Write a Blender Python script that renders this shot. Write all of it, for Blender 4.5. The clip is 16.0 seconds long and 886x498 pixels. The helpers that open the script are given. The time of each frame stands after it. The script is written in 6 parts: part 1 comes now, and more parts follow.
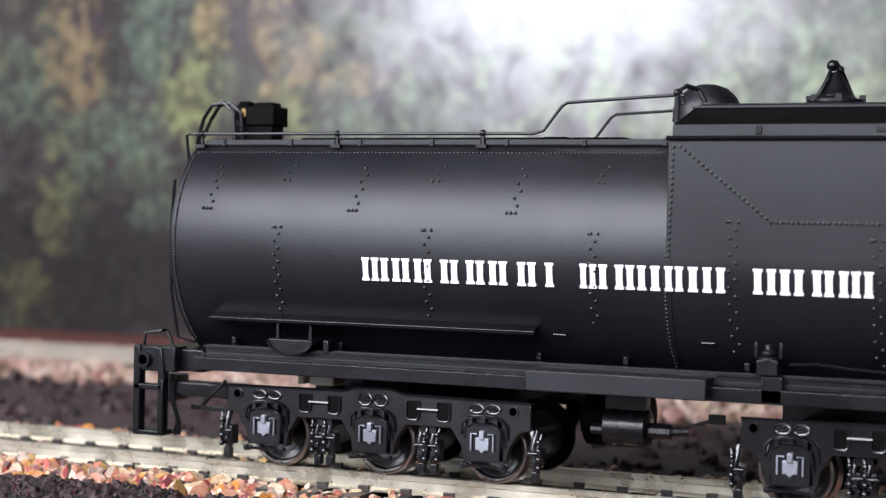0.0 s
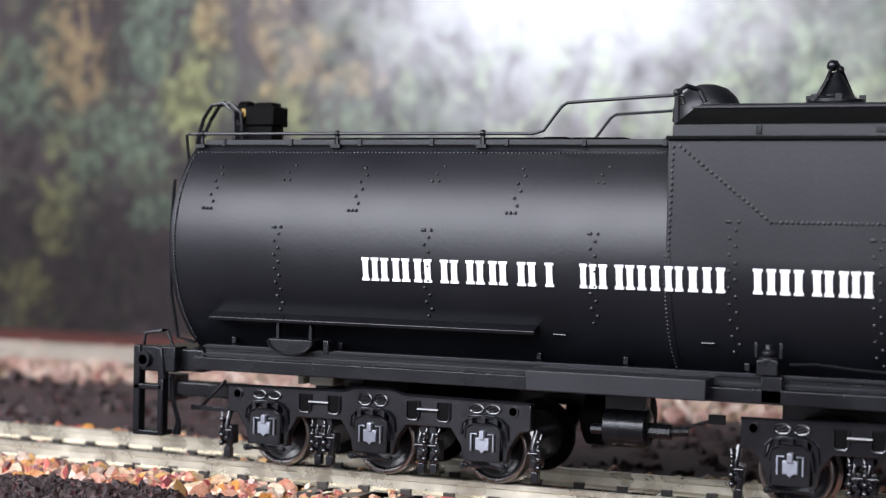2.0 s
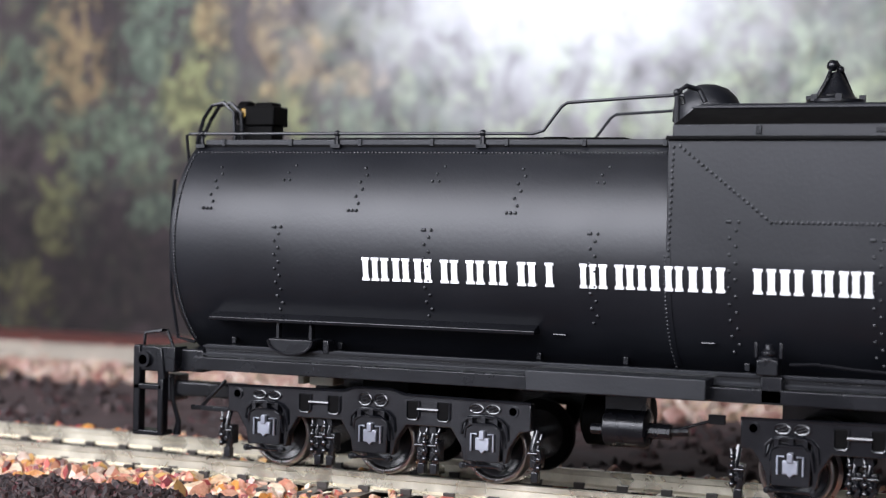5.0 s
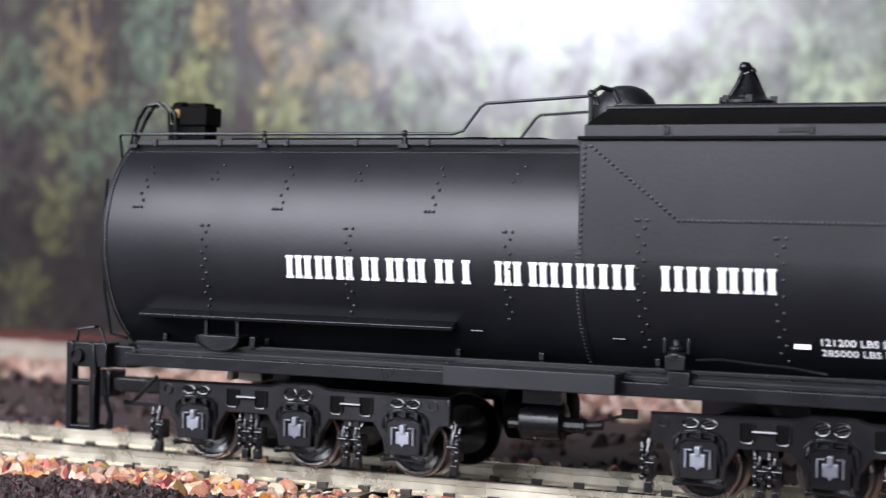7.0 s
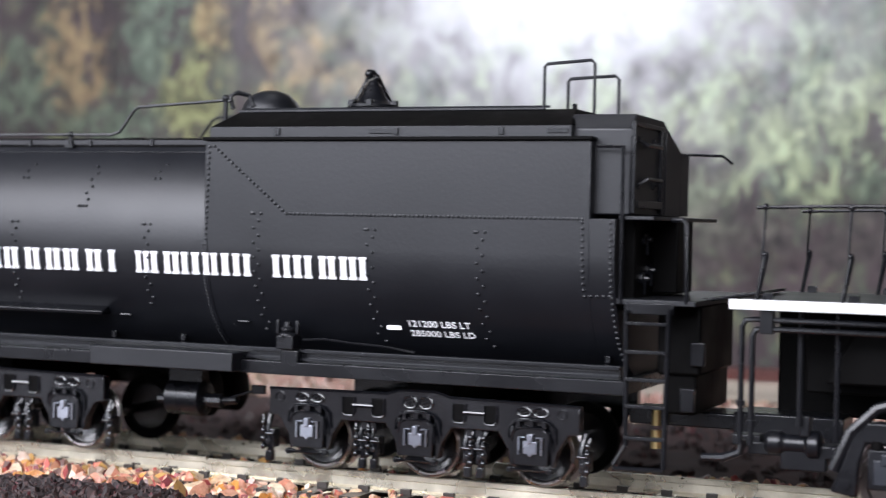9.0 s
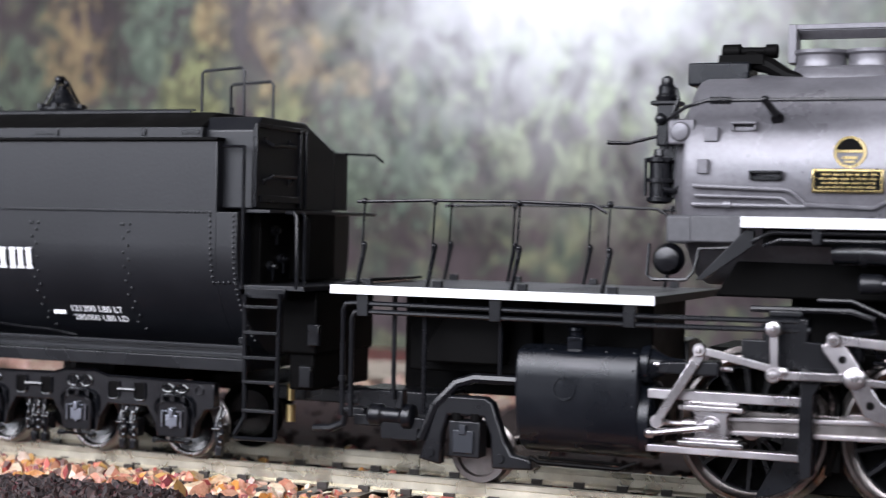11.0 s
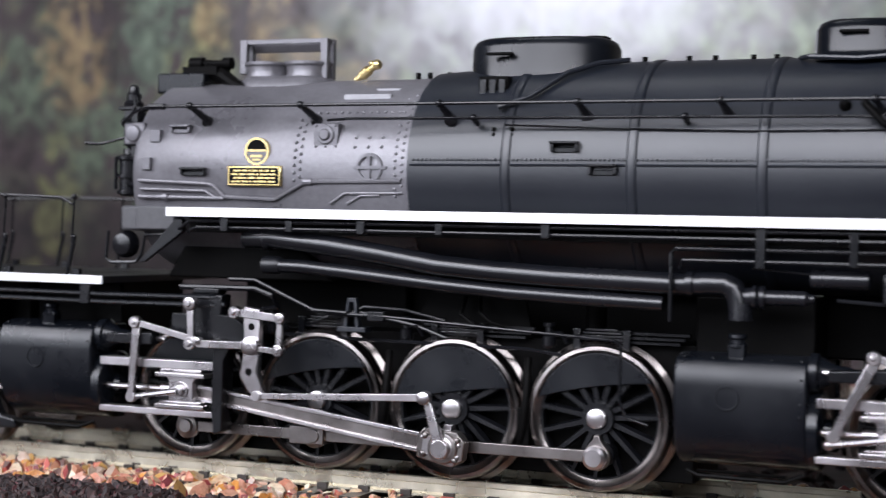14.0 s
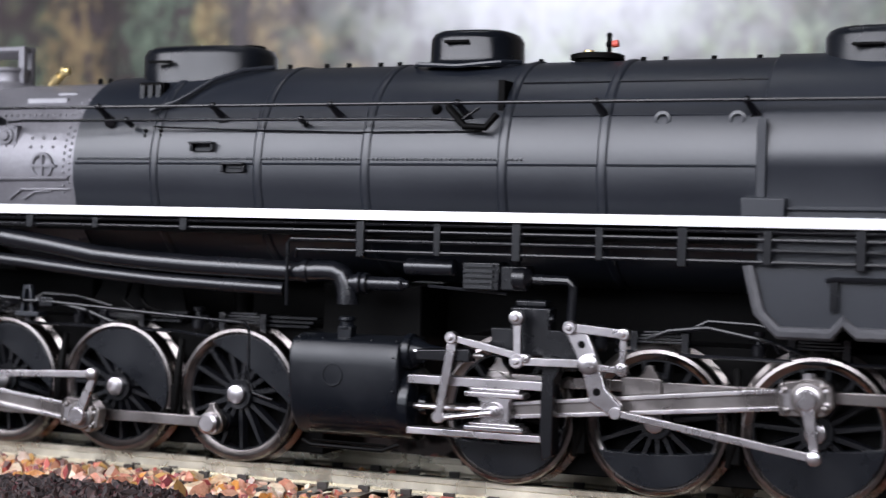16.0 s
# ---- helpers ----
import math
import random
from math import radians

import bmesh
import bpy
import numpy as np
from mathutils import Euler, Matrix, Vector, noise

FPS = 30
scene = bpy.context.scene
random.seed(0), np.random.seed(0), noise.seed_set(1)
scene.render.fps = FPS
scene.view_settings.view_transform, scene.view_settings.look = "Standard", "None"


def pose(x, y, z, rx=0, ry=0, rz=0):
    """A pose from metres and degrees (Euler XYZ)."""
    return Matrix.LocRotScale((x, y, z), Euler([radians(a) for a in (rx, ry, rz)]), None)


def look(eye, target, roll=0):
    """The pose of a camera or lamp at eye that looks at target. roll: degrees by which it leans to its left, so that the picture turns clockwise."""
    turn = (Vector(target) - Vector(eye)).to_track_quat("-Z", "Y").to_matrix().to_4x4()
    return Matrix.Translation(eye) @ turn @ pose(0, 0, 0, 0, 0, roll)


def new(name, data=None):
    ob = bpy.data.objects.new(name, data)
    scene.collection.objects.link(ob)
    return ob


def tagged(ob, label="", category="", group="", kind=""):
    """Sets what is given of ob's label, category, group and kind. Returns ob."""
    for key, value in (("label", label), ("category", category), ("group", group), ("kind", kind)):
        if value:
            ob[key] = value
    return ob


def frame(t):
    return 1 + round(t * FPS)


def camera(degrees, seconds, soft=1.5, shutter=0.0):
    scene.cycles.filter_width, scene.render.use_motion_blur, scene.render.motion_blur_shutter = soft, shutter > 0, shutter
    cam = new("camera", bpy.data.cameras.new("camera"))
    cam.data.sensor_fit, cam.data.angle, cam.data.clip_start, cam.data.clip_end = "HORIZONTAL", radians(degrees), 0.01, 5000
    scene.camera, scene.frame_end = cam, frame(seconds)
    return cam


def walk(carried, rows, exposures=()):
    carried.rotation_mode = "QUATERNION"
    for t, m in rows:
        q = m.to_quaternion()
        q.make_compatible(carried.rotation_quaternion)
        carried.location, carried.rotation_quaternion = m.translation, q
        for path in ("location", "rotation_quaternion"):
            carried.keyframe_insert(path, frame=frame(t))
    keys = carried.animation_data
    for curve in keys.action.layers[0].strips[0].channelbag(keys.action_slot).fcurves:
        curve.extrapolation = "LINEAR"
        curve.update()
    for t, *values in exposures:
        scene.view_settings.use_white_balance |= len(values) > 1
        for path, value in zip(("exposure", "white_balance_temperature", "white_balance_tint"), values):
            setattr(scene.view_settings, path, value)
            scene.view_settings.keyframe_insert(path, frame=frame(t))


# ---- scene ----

# A model railway in 1:87: all lengths below are millimetres in train space (x along the track, y away from
# the camera, z up from the rail heads), brought to metres by MM.
MM = 0.001
cam = camera(30.62, 16.0, soft=1.2, shutter=0.4)
EYE = (0.0, -210.85, 34.34)
YAW, PITCH, ROLL = -22.67, -0.86, 1.17


def eye_pose():
    e = Vector(EYE) * MM
    a, b = radians(YAW), radians(PITCH)
    way = Vector((math.sin(a) * math.cos(b), math.cos(a) * math.cos(b), math.sin(b)))
    return look(e, e + way, ROLL)


walk(cam, [(0.0, eye_pose()), (16.0, eye_pose())], [(0.0, 0.0), (9.2, 0.05), (11.4, -0.12), (12.0, -0.22), (12.8, -0.33), (16.0, -0.33)])
cam.data.dof.use_dof = True
cam.data.dof.focus_distance = 0.212
cam.data.dof.aperture_fstop = 27.0

# ---- light ----
world = bpy.data.worlds.new("room_light")
scene.world = world
world.use_nodes = True
world.node_tree.nodes["Background"].inputs[0].default_value = (0.75, 0.85, 1.0, 1)
world.node_tree.nodes["Background"].inputs[1].default_value = 0.15


def area_lamp(name, at, target, sx, sy, watts, colour):
    data = bpy.data.lights.new(name, "AREA")
    data.shape, data.size, data.size_y, data.energy, data.color = "RECTANGLE", sx, sy, watts, colour
    ob = new(name, data)
    ob.matrix_world = look(at, target)
    return ob


area_lamp("window_light", (-0.25, -0.64, 0.45), (-0.10, 0.0, 0.03), 1.7, 0.40, 22.0, (0.90, 0.905, 1.0))
area_lamp("far_window_light", (-0.42, -1.42, 0.45), (-0.12, 0.0, 0.05), 2.1, 0.80, 24.5, (0.84, 0.88, 1.0))
area_lamp("backdrop_lamp", (-0.165, 0.06, 0.42), (-0.165, 0.236, 0.125), 0.16, 0.05, 0.16, (0.95, 0.95, 1.0))



# ---- materials ----
def nodes_of(name):
    m = bpy.data.materials.new(name)
    m.use_nodes = True
    nt = m.node_tree
    return m, nt, nt.nodes["Principled BSDF"]


def add(nt, kind, **sets):
    n = nt.nodes.new(kind)
    for k, v in sets.items():
        n.inputs[k].default_value = v
    return n


def ramp(nt, source, stops):
    r = nt.nodes.new("ShaderNodeValToRGB")
    while len(r.color_ramp.elements) < len(stops):
        r.color_ramp.elements.new(0.5)
    for el, (p, c) in zip(r.color_ramp.elements, stops):
        el.position, el.color = p, (*c, 1)
    nt.links.new(source, r.inputs[0])
    return r


def surface(name, dark, light, rough=0.5, metal=0.0, grain=900.0, wear=60.0, bump=0.15, spread=0.12, coat=0.0, gloss=0.5):
    """Paint or metal with a coarse and a fine variation."""
    m, nt, b = nodes_of(name)
    tc = nt.nodes.new("ShaderNodeTexCoord")
    coarse = add(nt, "ShaderNodeTexNoise", Scale=wear, Detail=5.0, Roughness=0.6)
    fine = add(nt, "ShaderNodeTexNoise", Scale=grain, Detail=3.0, Roughness=0.6)
    for n in (coarse, fine):
        nt.links.new(tc.outputs["Object"], n.inputs["Vector"])
    mix = nt.nodes.new("ShaderNodeMath")
    mix.operation = "MULTIPLY_ADD"
    nt.links.new(fine.outputs[0], mix.inputs[0])
    mix.inputs[1].default_value = 0.4
    nt.links.new(coarse.outputs[0], mix.inputs[2])
    r = ramp(nt, mix.outputs[0], [(0.5, dark), (0.9, light)])
    nt.links.new(r.outputs[0], b.inputs["Base Color"])
    rr = nt.nodes.new("ShaderNodeMapRange")
    rr.inputs[1].default_value, rr.inputs[2].default_value = 0.35, 0.65
    rr.inputs[3].default_value, rr.inputs[4].default_value = max(rough - spread, 0.02), rough + spread
    nt.links.new(coarse.outputs[0], rr.inputs[0])
    nt.links.new(rr.outputs[0], b.inputs["Roughness"])
    b.inputs["Metallic"].default_value = metal
    b.inputs["Specular IOR Level"].default_value = gloss
    b.inputs["Coat Weight"].default_value = coat
    b.inputs["Coat Roughness"].default_value = 0.3
    if bump:
        bp = add(nt, "ShaderNodeBump", Strength=bump, Distance=0.0001)
        nt.links.new(fine.outputs[0], bp.inputs["Height"])
        nt.links.new(bp.outputs[0], b.inputs["Normal"])
    return m


BLACK = surface("satin_black_paint", (0.0027, 0.0032, 0.0049), (0.0046, 0.0053, 0.0078), 0.42, grain=2100, bump=0.20, spread=0.03, gloss=0.5)
TRUCK = surface("glossy_black_castings", (0.0024, 0.0027, 0.0038), (0.0055, 0.0060, 0.0078), 0.19, grain=1100, bump=0.2, spread=0.06, gloss=0.9)
# MATT is darker than black plastic: shade of deep parts put into the colour
MATT = surface("matt_black_with_shade", (0.0014, 0.0013, 0.0013), (0.0032, 0.0030, 0.0030), 0.5, grain=1500, bump=0.12, gloss=0.05)
CAST = surface("cast_black_parts", (0.0026, 0.0028, 0.0038), (0.0058, 0.0062, 0.0080), 0.27, grain=1200, bump=0.2, spread=0.06, gloss=0.42)
BOILER = surface("dark_grey_boiler_paint", (0.0056, 0.0074, 0.0118), (0.0090, 0.0114, 0.0168), 0.37, grain=1700, bump=0.12, spread=0.02, gloss=0.62)
GRAPHITE = surface("graphite_paint", (0.112, 0.109, 0.119), (0.182, 0.178, 0.192), 0.37, metal=0.4, grain=1400, bump=0.32)
GREY = surface("worn_grey_metal", (0.035, 0.035, 0.04), (0.08, 0.08, 0.085), 0.55, grain=900, bump=0.15)
NICKEL = surface("bright_nickel", (0.42, 0.40, 0.41), (0.64, 0.61, 0.62), 0.30, metal=1.0, grain=500, wear=90, bump=0.05, spread=0.06)
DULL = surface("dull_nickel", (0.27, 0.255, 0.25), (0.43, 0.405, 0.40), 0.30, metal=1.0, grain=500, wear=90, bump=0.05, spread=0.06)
PIPE = surface("glossy_black_pipe", (0.004, 0.0045, 0.006), (0.008, 0.0085, 0.011), 0.26, grain=1500, bump=0.05, spread=0.02, gloss=0.6)
TYRE = surface("dark_nickel_tyre", (0.15, 0.132, 0.126), (0.27, 0.245, 0.235), 0.24, metal=1.0, grain=800, bump=0.06)
WHITE = surface("white_paint", (0.80, 0.80, 0.81), (0.88, 0.88, 0.89), 0.45, grain=1500, bump=0.03)
SILVER = surface("silver_journal_lid", (0.22, 0.23, 0.27), (0.34, 0.355, 0.40), 0.33, metal=0.7, grain=900, bump=0.1)
BRASS = surface("brass", (0.62, 0.47, 0.20), (0.80, 0.64, 0.32), 0.28, metal=1.0, grain=700, bump=0.1)
RAIL = surface("nickel_silver_rail", (0.42, 0.385, 0.30), (0.68, 0.63, 0.51), 0.30, metal=0.75, grain=500, wear=120, bump=0.25)
TIE = surface("dark_brown_plastic_tie", (0.014, 0.011, 0.009), (0.034, 0.026, 0.021), 0.5, grain=900, bump=0.4)
DIRT = surface("dark_dirt", (0.018, 0.010, 0.010), (0.060, 0.034, 0.032), 0.9, grain=420, wear=90, bump=1.0)
WEIGHT = surface("dark_casting_paint", (0.0030, 0.0038, 0.0056), (0.0060, 0.0072, 0.0100), 0.28, grain=1500, bump=0.1, gloss=0.36)
AMBER = surface("amber_glow_colour", (0.20, 0.12, 0.03), (0.30, 0.19, 0.05), 0.2, grain=900, bump=0.02)
# WEB: nickel with the rods' dark reflections put into its colour
WEB = surface("nickel_with_dark_reflection", (0.19, 0.172, 0.165), (0.33, 0.305, 0.295), 0.30, metal=1.0, grain=500, wear=90, bump=0.1, spread=0.06)
PLASTER = surface("grey_room_paint", (0.11, 0.11, 0.12), (0.15, 0.15, 0.155), 0.8, grain=40, wear=4, bump=0.02)
PALE = surface("pale_grey_paint", (0.24, 0.24, 0.26), (0.34, 0.34, 0.36), 0.5, grain=900, bump=0.1)
RED = surface("red_valve_wheel", (0.45, 0.05, 0.03), (0.6, 0.08, 0.05), 0.4, grain=900, bump=0.05)
IVORY = surface("ivory_plastic", (0.55, 0.52, 0.42), (0.66, 0.62, 0.52), 0.5, grain=900, bump=0.05)


def stone_material(name, stops, rough=0.42):
    m, nt, b = nodes_of(name)
    g = nt.nodes.new("ShaderNodeNewGeometry")
    tc = nt.nodes.new("ShaderNodeTexCoord")
    r = ramp(nt, g.outputs["Random Per Island"], stops)
    r.color_ramp.interpolation = "CONSTANT"
    n = add(nt, "ShaderNodeTexNoise", Scale=900.0, Detail=5.0, Roughness=0.68)
    nt.links.new(tc.outputs["Object"], n.inputs["Vector"])
    spots = ramp(nt, n.outputs[0], [(0.34, (0.42, 0.30, 0.26)), (0.5, (0.85, 0.78, 0.72)), (0.64, (1.0, 1.0, 1.0))])
    mx = nt.nodes.new("ShaderNodeMixRGB")
    mx.blend_type = "MULTIPLY"
    mx.inputs[0].default_value = 0.8
    nt.links.new(r.outputs[0], mx.inputs[1])
    nt.links.new(spots.outputs[0], mx.inputs[2])
    nt.links.new(mx.outputs[0], b.inputs["Base Color"])
    b.inputs["Roughness"].default_value = rough
    b.inputs["Subsurface Weight"].default_value = 0.22
    b.inputs["Subsurface Radius"].default_value = (0.0008, 0.0004, 0.0003)
    bp = add(nt, "ShaderNodeBump", Strength=0.5, Distance=0.0002)
    nt.links.new(n.outputs[0], bp.inputs["Height"])
    nt.links.new(bp.outputs[0], b.inputs["Normal"])
    return m


STONE = stone_material("pink_granite_ballast", [
    (0.0, (0.56, 0.25, 0.17)), (0.10, (0.70, 0.55, 0.38)), (0.20, (0.34, 0.07, 0.07)), (0.30, (0.60, 0.33, 0.23)), (0.39, (0.58, 0.27, 0.07)),
    (0.48, (0.72, 0.62, 0.47)), (0.56, (0.22, 0.05, 0.06)), (0.64, (0.54, 0.34, 0.12)), (0.72, (0.64, 0.36, 0.28)), (0.80, (0.17, 0.11, 0.10)),
    (0.86, (0.50, 0.13, 0.11)), (0.93, (0.40, 0.31, 0.25))], 0.30)
CLOD = stone_material("dark_soil_clods", [
    (0.0, (0.022, 0.014, 0.015)), (0.3, (0.052, 0.029, 0.028)), (0.6, (0.020, 0.012, 0.013)), (0.84, (0.075, 0.018, 0.022)), (0.92, (0.05, 0.034, 0.030))], 0.7)


# ---- building helpers ----
class Shape:
    """Gathers vertices and faces in millimetres; several solids can go into one part."""

    def __init__(self):
        self.v, self.f = [], []

    def put(self, verts, faces):
        o = len(self.v)
        self.v += [tuple(p) for p in verts]
        self.f += [tuple(i + o for i in q) for q in faces]
        return self

    def box(self, x0, x1, y0, y1, z0, z1):
        return self.put([(x, y, z) for x in (x0, x1) for y in (y0, y1) for z in (z0, z1)],
                        [(0, 1, 3, 2), (4, 6, 7, 5), (0, 4, 5, 1), (2, 3, 7, 6), (0, 2, 6, 4), (1, 5, 7, 3)])

    def prism(self, pts, a, b, axis="y"):
        """A closed outline, extruded from a to b along an axis (outline in the other two, in the order x, y, z)."""
        def at(p, q, h):
            return {"x": (h, p, q), "y": (p, h, q), "z": (p, q, h)}[axis]
        n = len(pts)
        vs = [at(p, q, a) for p, q in pts] + [at(p, q, b) for p, q in pts]
        fs = [tuple(range(n)), tuple(range(2 * n - 1, n - 1, -1))]
        fs += [(i, i + n, (i + 1) % n + n, (i + 1) % n) for i in range(n)]
        return self.put(vs, fs)

    def loft(self, rings, caps=True, closed=True, loop=False):
        n = len(rings[0])
        if loop:
            rings, caps = rings + rings[:1], False
        vs = [p for r in rings for p in r]
        fs = []
        for k in range(len(rings) - 1):
            for i in range(n if closed else n - 1):
                j = (i + 1) % n
                fs.append((k * n + i, k * n + j, (k + 1) * n + j, (k + 1) * n + i))
        if caps:
            fs += [tuple(range(n - 1, -1, -1)), tuple(range((len(rings) - 1) * n, len(rings) * n))]
        return self.put(vs, fs)

    def rod(self, p, q, r, r2=None, n=12):
        p, q = Vector(p), Vector(q)
        r2 = r if r2 is None else r2
        d = (q - p).normalized()
        a = d.orthogonal().normalized()
        b = d.cross(a)
        rings = [[c + rr * (math.cos(k * math.tau / n) * a + math.sin(k * math.tau / n) * b) for k in range(n)] for c, rr in ((p, r), (q, r2))]
        return self.loft(rings)

    def tube(self, path, r, n=10):
        """A bent pipe; r is one radius, or one for each point."""
        path = [Vector(p) for p in path]
        rs = r if isinstance(r, (list, tuple)) else [r] * len(path)
        rings, a = [], None
        for i, p in enumerate(path):
            d = (path[min(i + 1, len(path) - 1)] - path[max(i - 1, 0)]).normalized()
            a = (d.orthogonal() if a is None else a - d * a.dot(d)).normalized()
            b = d.cross(a)
            rings.append([p + rs[i] * (math.cos(k * math.tau / n) * a + math.sin(k * math.tau / n) * b) for k in range(n)])
        return self.loft(rings)

    def turned(self, axis_at, axis, profile, n=24, hollow=False):
        """A body of revolution: profile rows are (along, radius); axis is 'x', 'y' or 'z'."""
        x, y, z = axis_at
        rings = []
        for h, r in profile:
            ring = []
            for k in range(n):
                c, s = r * math.cos(k * math.tau / n), r * math.sin(k * math.tau / n)
                ring.append({"x": (x + h, y + c, z + s), "y": (x + c, y + h, z + s), "z": (x + c, y + s, z + h)}[axis])
            rings.append(ring)
        return self.loft(rings, loop=hollow)

    def ball(self, at, r, n=10, sz=1.0):
        rows = [(-r * sz * math.cos(k * math.pi / 6), max(r * math.sin(k * math.pi / 6), 0.01)) for k in range(7)]
        return self.turned(at, "z", rows, n)

    def rivets(self, places, r=0.2):
        """Low round heads on the camera's side; places are (x, y, z)."""
        for x, y, z in places:
            vs = [(x, y - r, z)]
            for rr, dy in ((0.7, 0.75), (1.0, -0.3)):
                vs += [(x + r * rr * math.cos(k * math.tau / 6), y - r * dy, z + r * rr * math.sin(k * math.tau / 6)) for k in range(6)]
            fs = [(0, 1 + k, 1 + (k + 1) % 6) for k in range(6)] + [(1 + k, 7 + k, 7 + (k + 1) % 6, 1 + (k + 1) % 6) for k in range(6)]
            self.put(vs, fs)
        return self

    def mirrored(self):
        o = len(self.v)
        self.v += [(x, -y, z) for x, y, z in self.v]
        self.f += [tuple(i + o for i in reversed(q)) for q in self.f]
        return self

    def mesh(self, name, material, smooth=35, origin=(0, 0, 0)):
        me = bpy.data.meshes.new(name)
        me.from_pydata([((x - origin[0]) * MM, (y - origin[1]) * MM, (z - origin[2]) * MM) for x, y, z in self.v], [], self.f)
        bm = bmesh.new()
        bm.from_mesh(me)
        bmesh.ops.recalc_face_normals(bm, faces=bm.faces)
        bm.to_mesh(me)
        bm.free()
        me.materials.append(material)
        if smooth:
            me.shade_smooth()
            me.set_sharp_from_angle(angle=radians(smooth))
        return me


def part(name, shape, material, parent=None, label="", bevel=0.0, origin=(0, 0, 0), smooth=35):
    """One mesh object under a thing or part; origin is where its own zero lies, in its parent's space."""
    ob = new(name, shape.mesh(name, material, smooth, origin))
    ob.location = Vector(origin) * MM
    if parent is not None:
        ob.parent = parent
    if label:
        ob["label"] = label
    if bevel:
        b = ob.modifiers.new("edges", "BEVEL")
        b.width, b.segments, b.limit_method, b.angle_limit = bevel * MM, 2, "ANGLE", radians(40)
    return ob


def thing(name, label, category, group="", kind=""):
    return tagged(new(name), label, category, group, kind)


def arc(cx, cz, r, a0, a1, n):
    return [(cx + r * math.cos(radians(a0 + (a1 - a0) * k / n)), cz + r * math.sin(radians(a0 + (a1 - a0) * k / n))) for k in range(n + 1)]


# ---- how the train travels: distance along the track, in millimetres ----
TRAVEL = [(0.0, 0.0), (6.35, 0.0), (6.5, -1.4), (7.0, -11.33), (7.5, -24.8), (8.0, -38.8), (8.5, -52.4), (9.0, -65.4), (9.2, -70.8),
          (11.3, -127.1), (11.5, -132.5), (12.0, -146.4), (12.5, -160.1), (13.0, -173.0), (13.5, -186.1), (14.0, -199.7),
          (14.5, -213.4), (15.0, -226.7), (15.5, -239.7), (16.0, -252.9)]


def travelled(t):
    """Smooth between the rows, without overshoot."""
    k = max(i for i in range(len(TRAVEL) - 1) if TRAVEL[i][0] <= t or i == 0)
    (t0, s0), (t1, s1) = TRAVEL[k], TRAVEL[k + 1]

    def slope(i):
        if i <= 0 or i >= len(TRAVEL) - 1:
            return 0.0 if i <= 0 else (TRAVEL[i][1] - TRAVEL[i - 1][1]) / (TRAVEL[i][0] - TRAVEL[i - 1][0])
        a = (TRAVEL[i][1] - TRAVEL[i - 1][1]) / (TRAVEL[i][0] - TRAVEL[i - 1][0])
        b = (TRAVEL[i + 1][1] - TRAVEL[i][1]) / (TRAVEL[i + 1][0] - TRAVEL[i][0])
        return 0.0 if a * b <= 0 else 2 * a * b / (a + b)
    h = t1 - t0
    u = (t - t0) / h
    return ((1 + 2 * u) * (1 - u) ** 2 * s0 + u * (1 - u) ** 2 * h * slope(k) + u * u * (3 - 2 * u) * s1 + u * u * (u - 1) * h * slope(k + 1))


TIMES = [0.0, 3.0, 6.0, 6.3] + [round(6.4 + 0.1 * k, 1) for k in range(97)]


# ---- the layout: ground, track, backdrop, room ----
def height(x, y):
    """The ground's height under the ballast, in millimetres below the rail heads."""
    bed = -3.6
    if y < -11:
        u = min(max((x + 128) / 26, 0.0), 1.0)
        bed -= 0.75 * u * u * (3 - 2 * u)
    if y < -16:
        bed -= 0.16 * (-16 - y)
    if y < -21 and x < -84:
        u = min((-21 - y) / 4, 1.0) * min((-84 - x) / 16, 1.0)
        bed += (1.7 + 0.1 * (-21 - y)) * u * (1.0 + 0.5 * noise.noise(Vector((x * 0.11, y * 0.11, 5.0))))
    if 22 < y < 95:
        bed -= 1.6 * math.sin((y - 22) / 73 * math.pi)
    return bed + 0.5 * noise.noise(Vector((x * 0.06, y * 0.06, 0.3))) + 0.35 * noise.noise(Vector((x * 0.21, y * 0.21, 2.3)))


def ground():
    s = Shape()
    xs = np.concatenate([np.linspace(-900, -260, 17), np.linspace(-255, 60, 106), np.linspace(70, 900, 22)])
    ys = np.concatenate([np.linspace(-900, -60, 15), np.linspace(-56, 60, 48), np.linspace(65, 236, 44)])
    vs = [(x, y, height(x, y)) for x in xs for y in ys]
    n = len(ys)
    s.put(vs, [(i * n + j, (i + 1) * n + j, (i + 1) * n + j + 1, i * n + j + 1) for i in range(len(xs) - 1) for j in range(n - 1)])
    ob = part("ground", s, DIRT, smooth=60)
    return tagged(ob, "dark brown soil of the model railway board", "ground", kind="structure")


ground()
ICO = None


def lump_form():
    global ICO
    if ICO is None:
        bm = bmesh.new()
        bmesh.ops.create_icosphere(bm, subdivisions=2, radius=1.0)
        bm.verts.ensure_lookup_table()
        ICO = (np.array([v.co[:] for v in bm.verts]), np.array([[v.index for v in f.verts] for f in bm.faces]))
        bm.free()
    return ICO


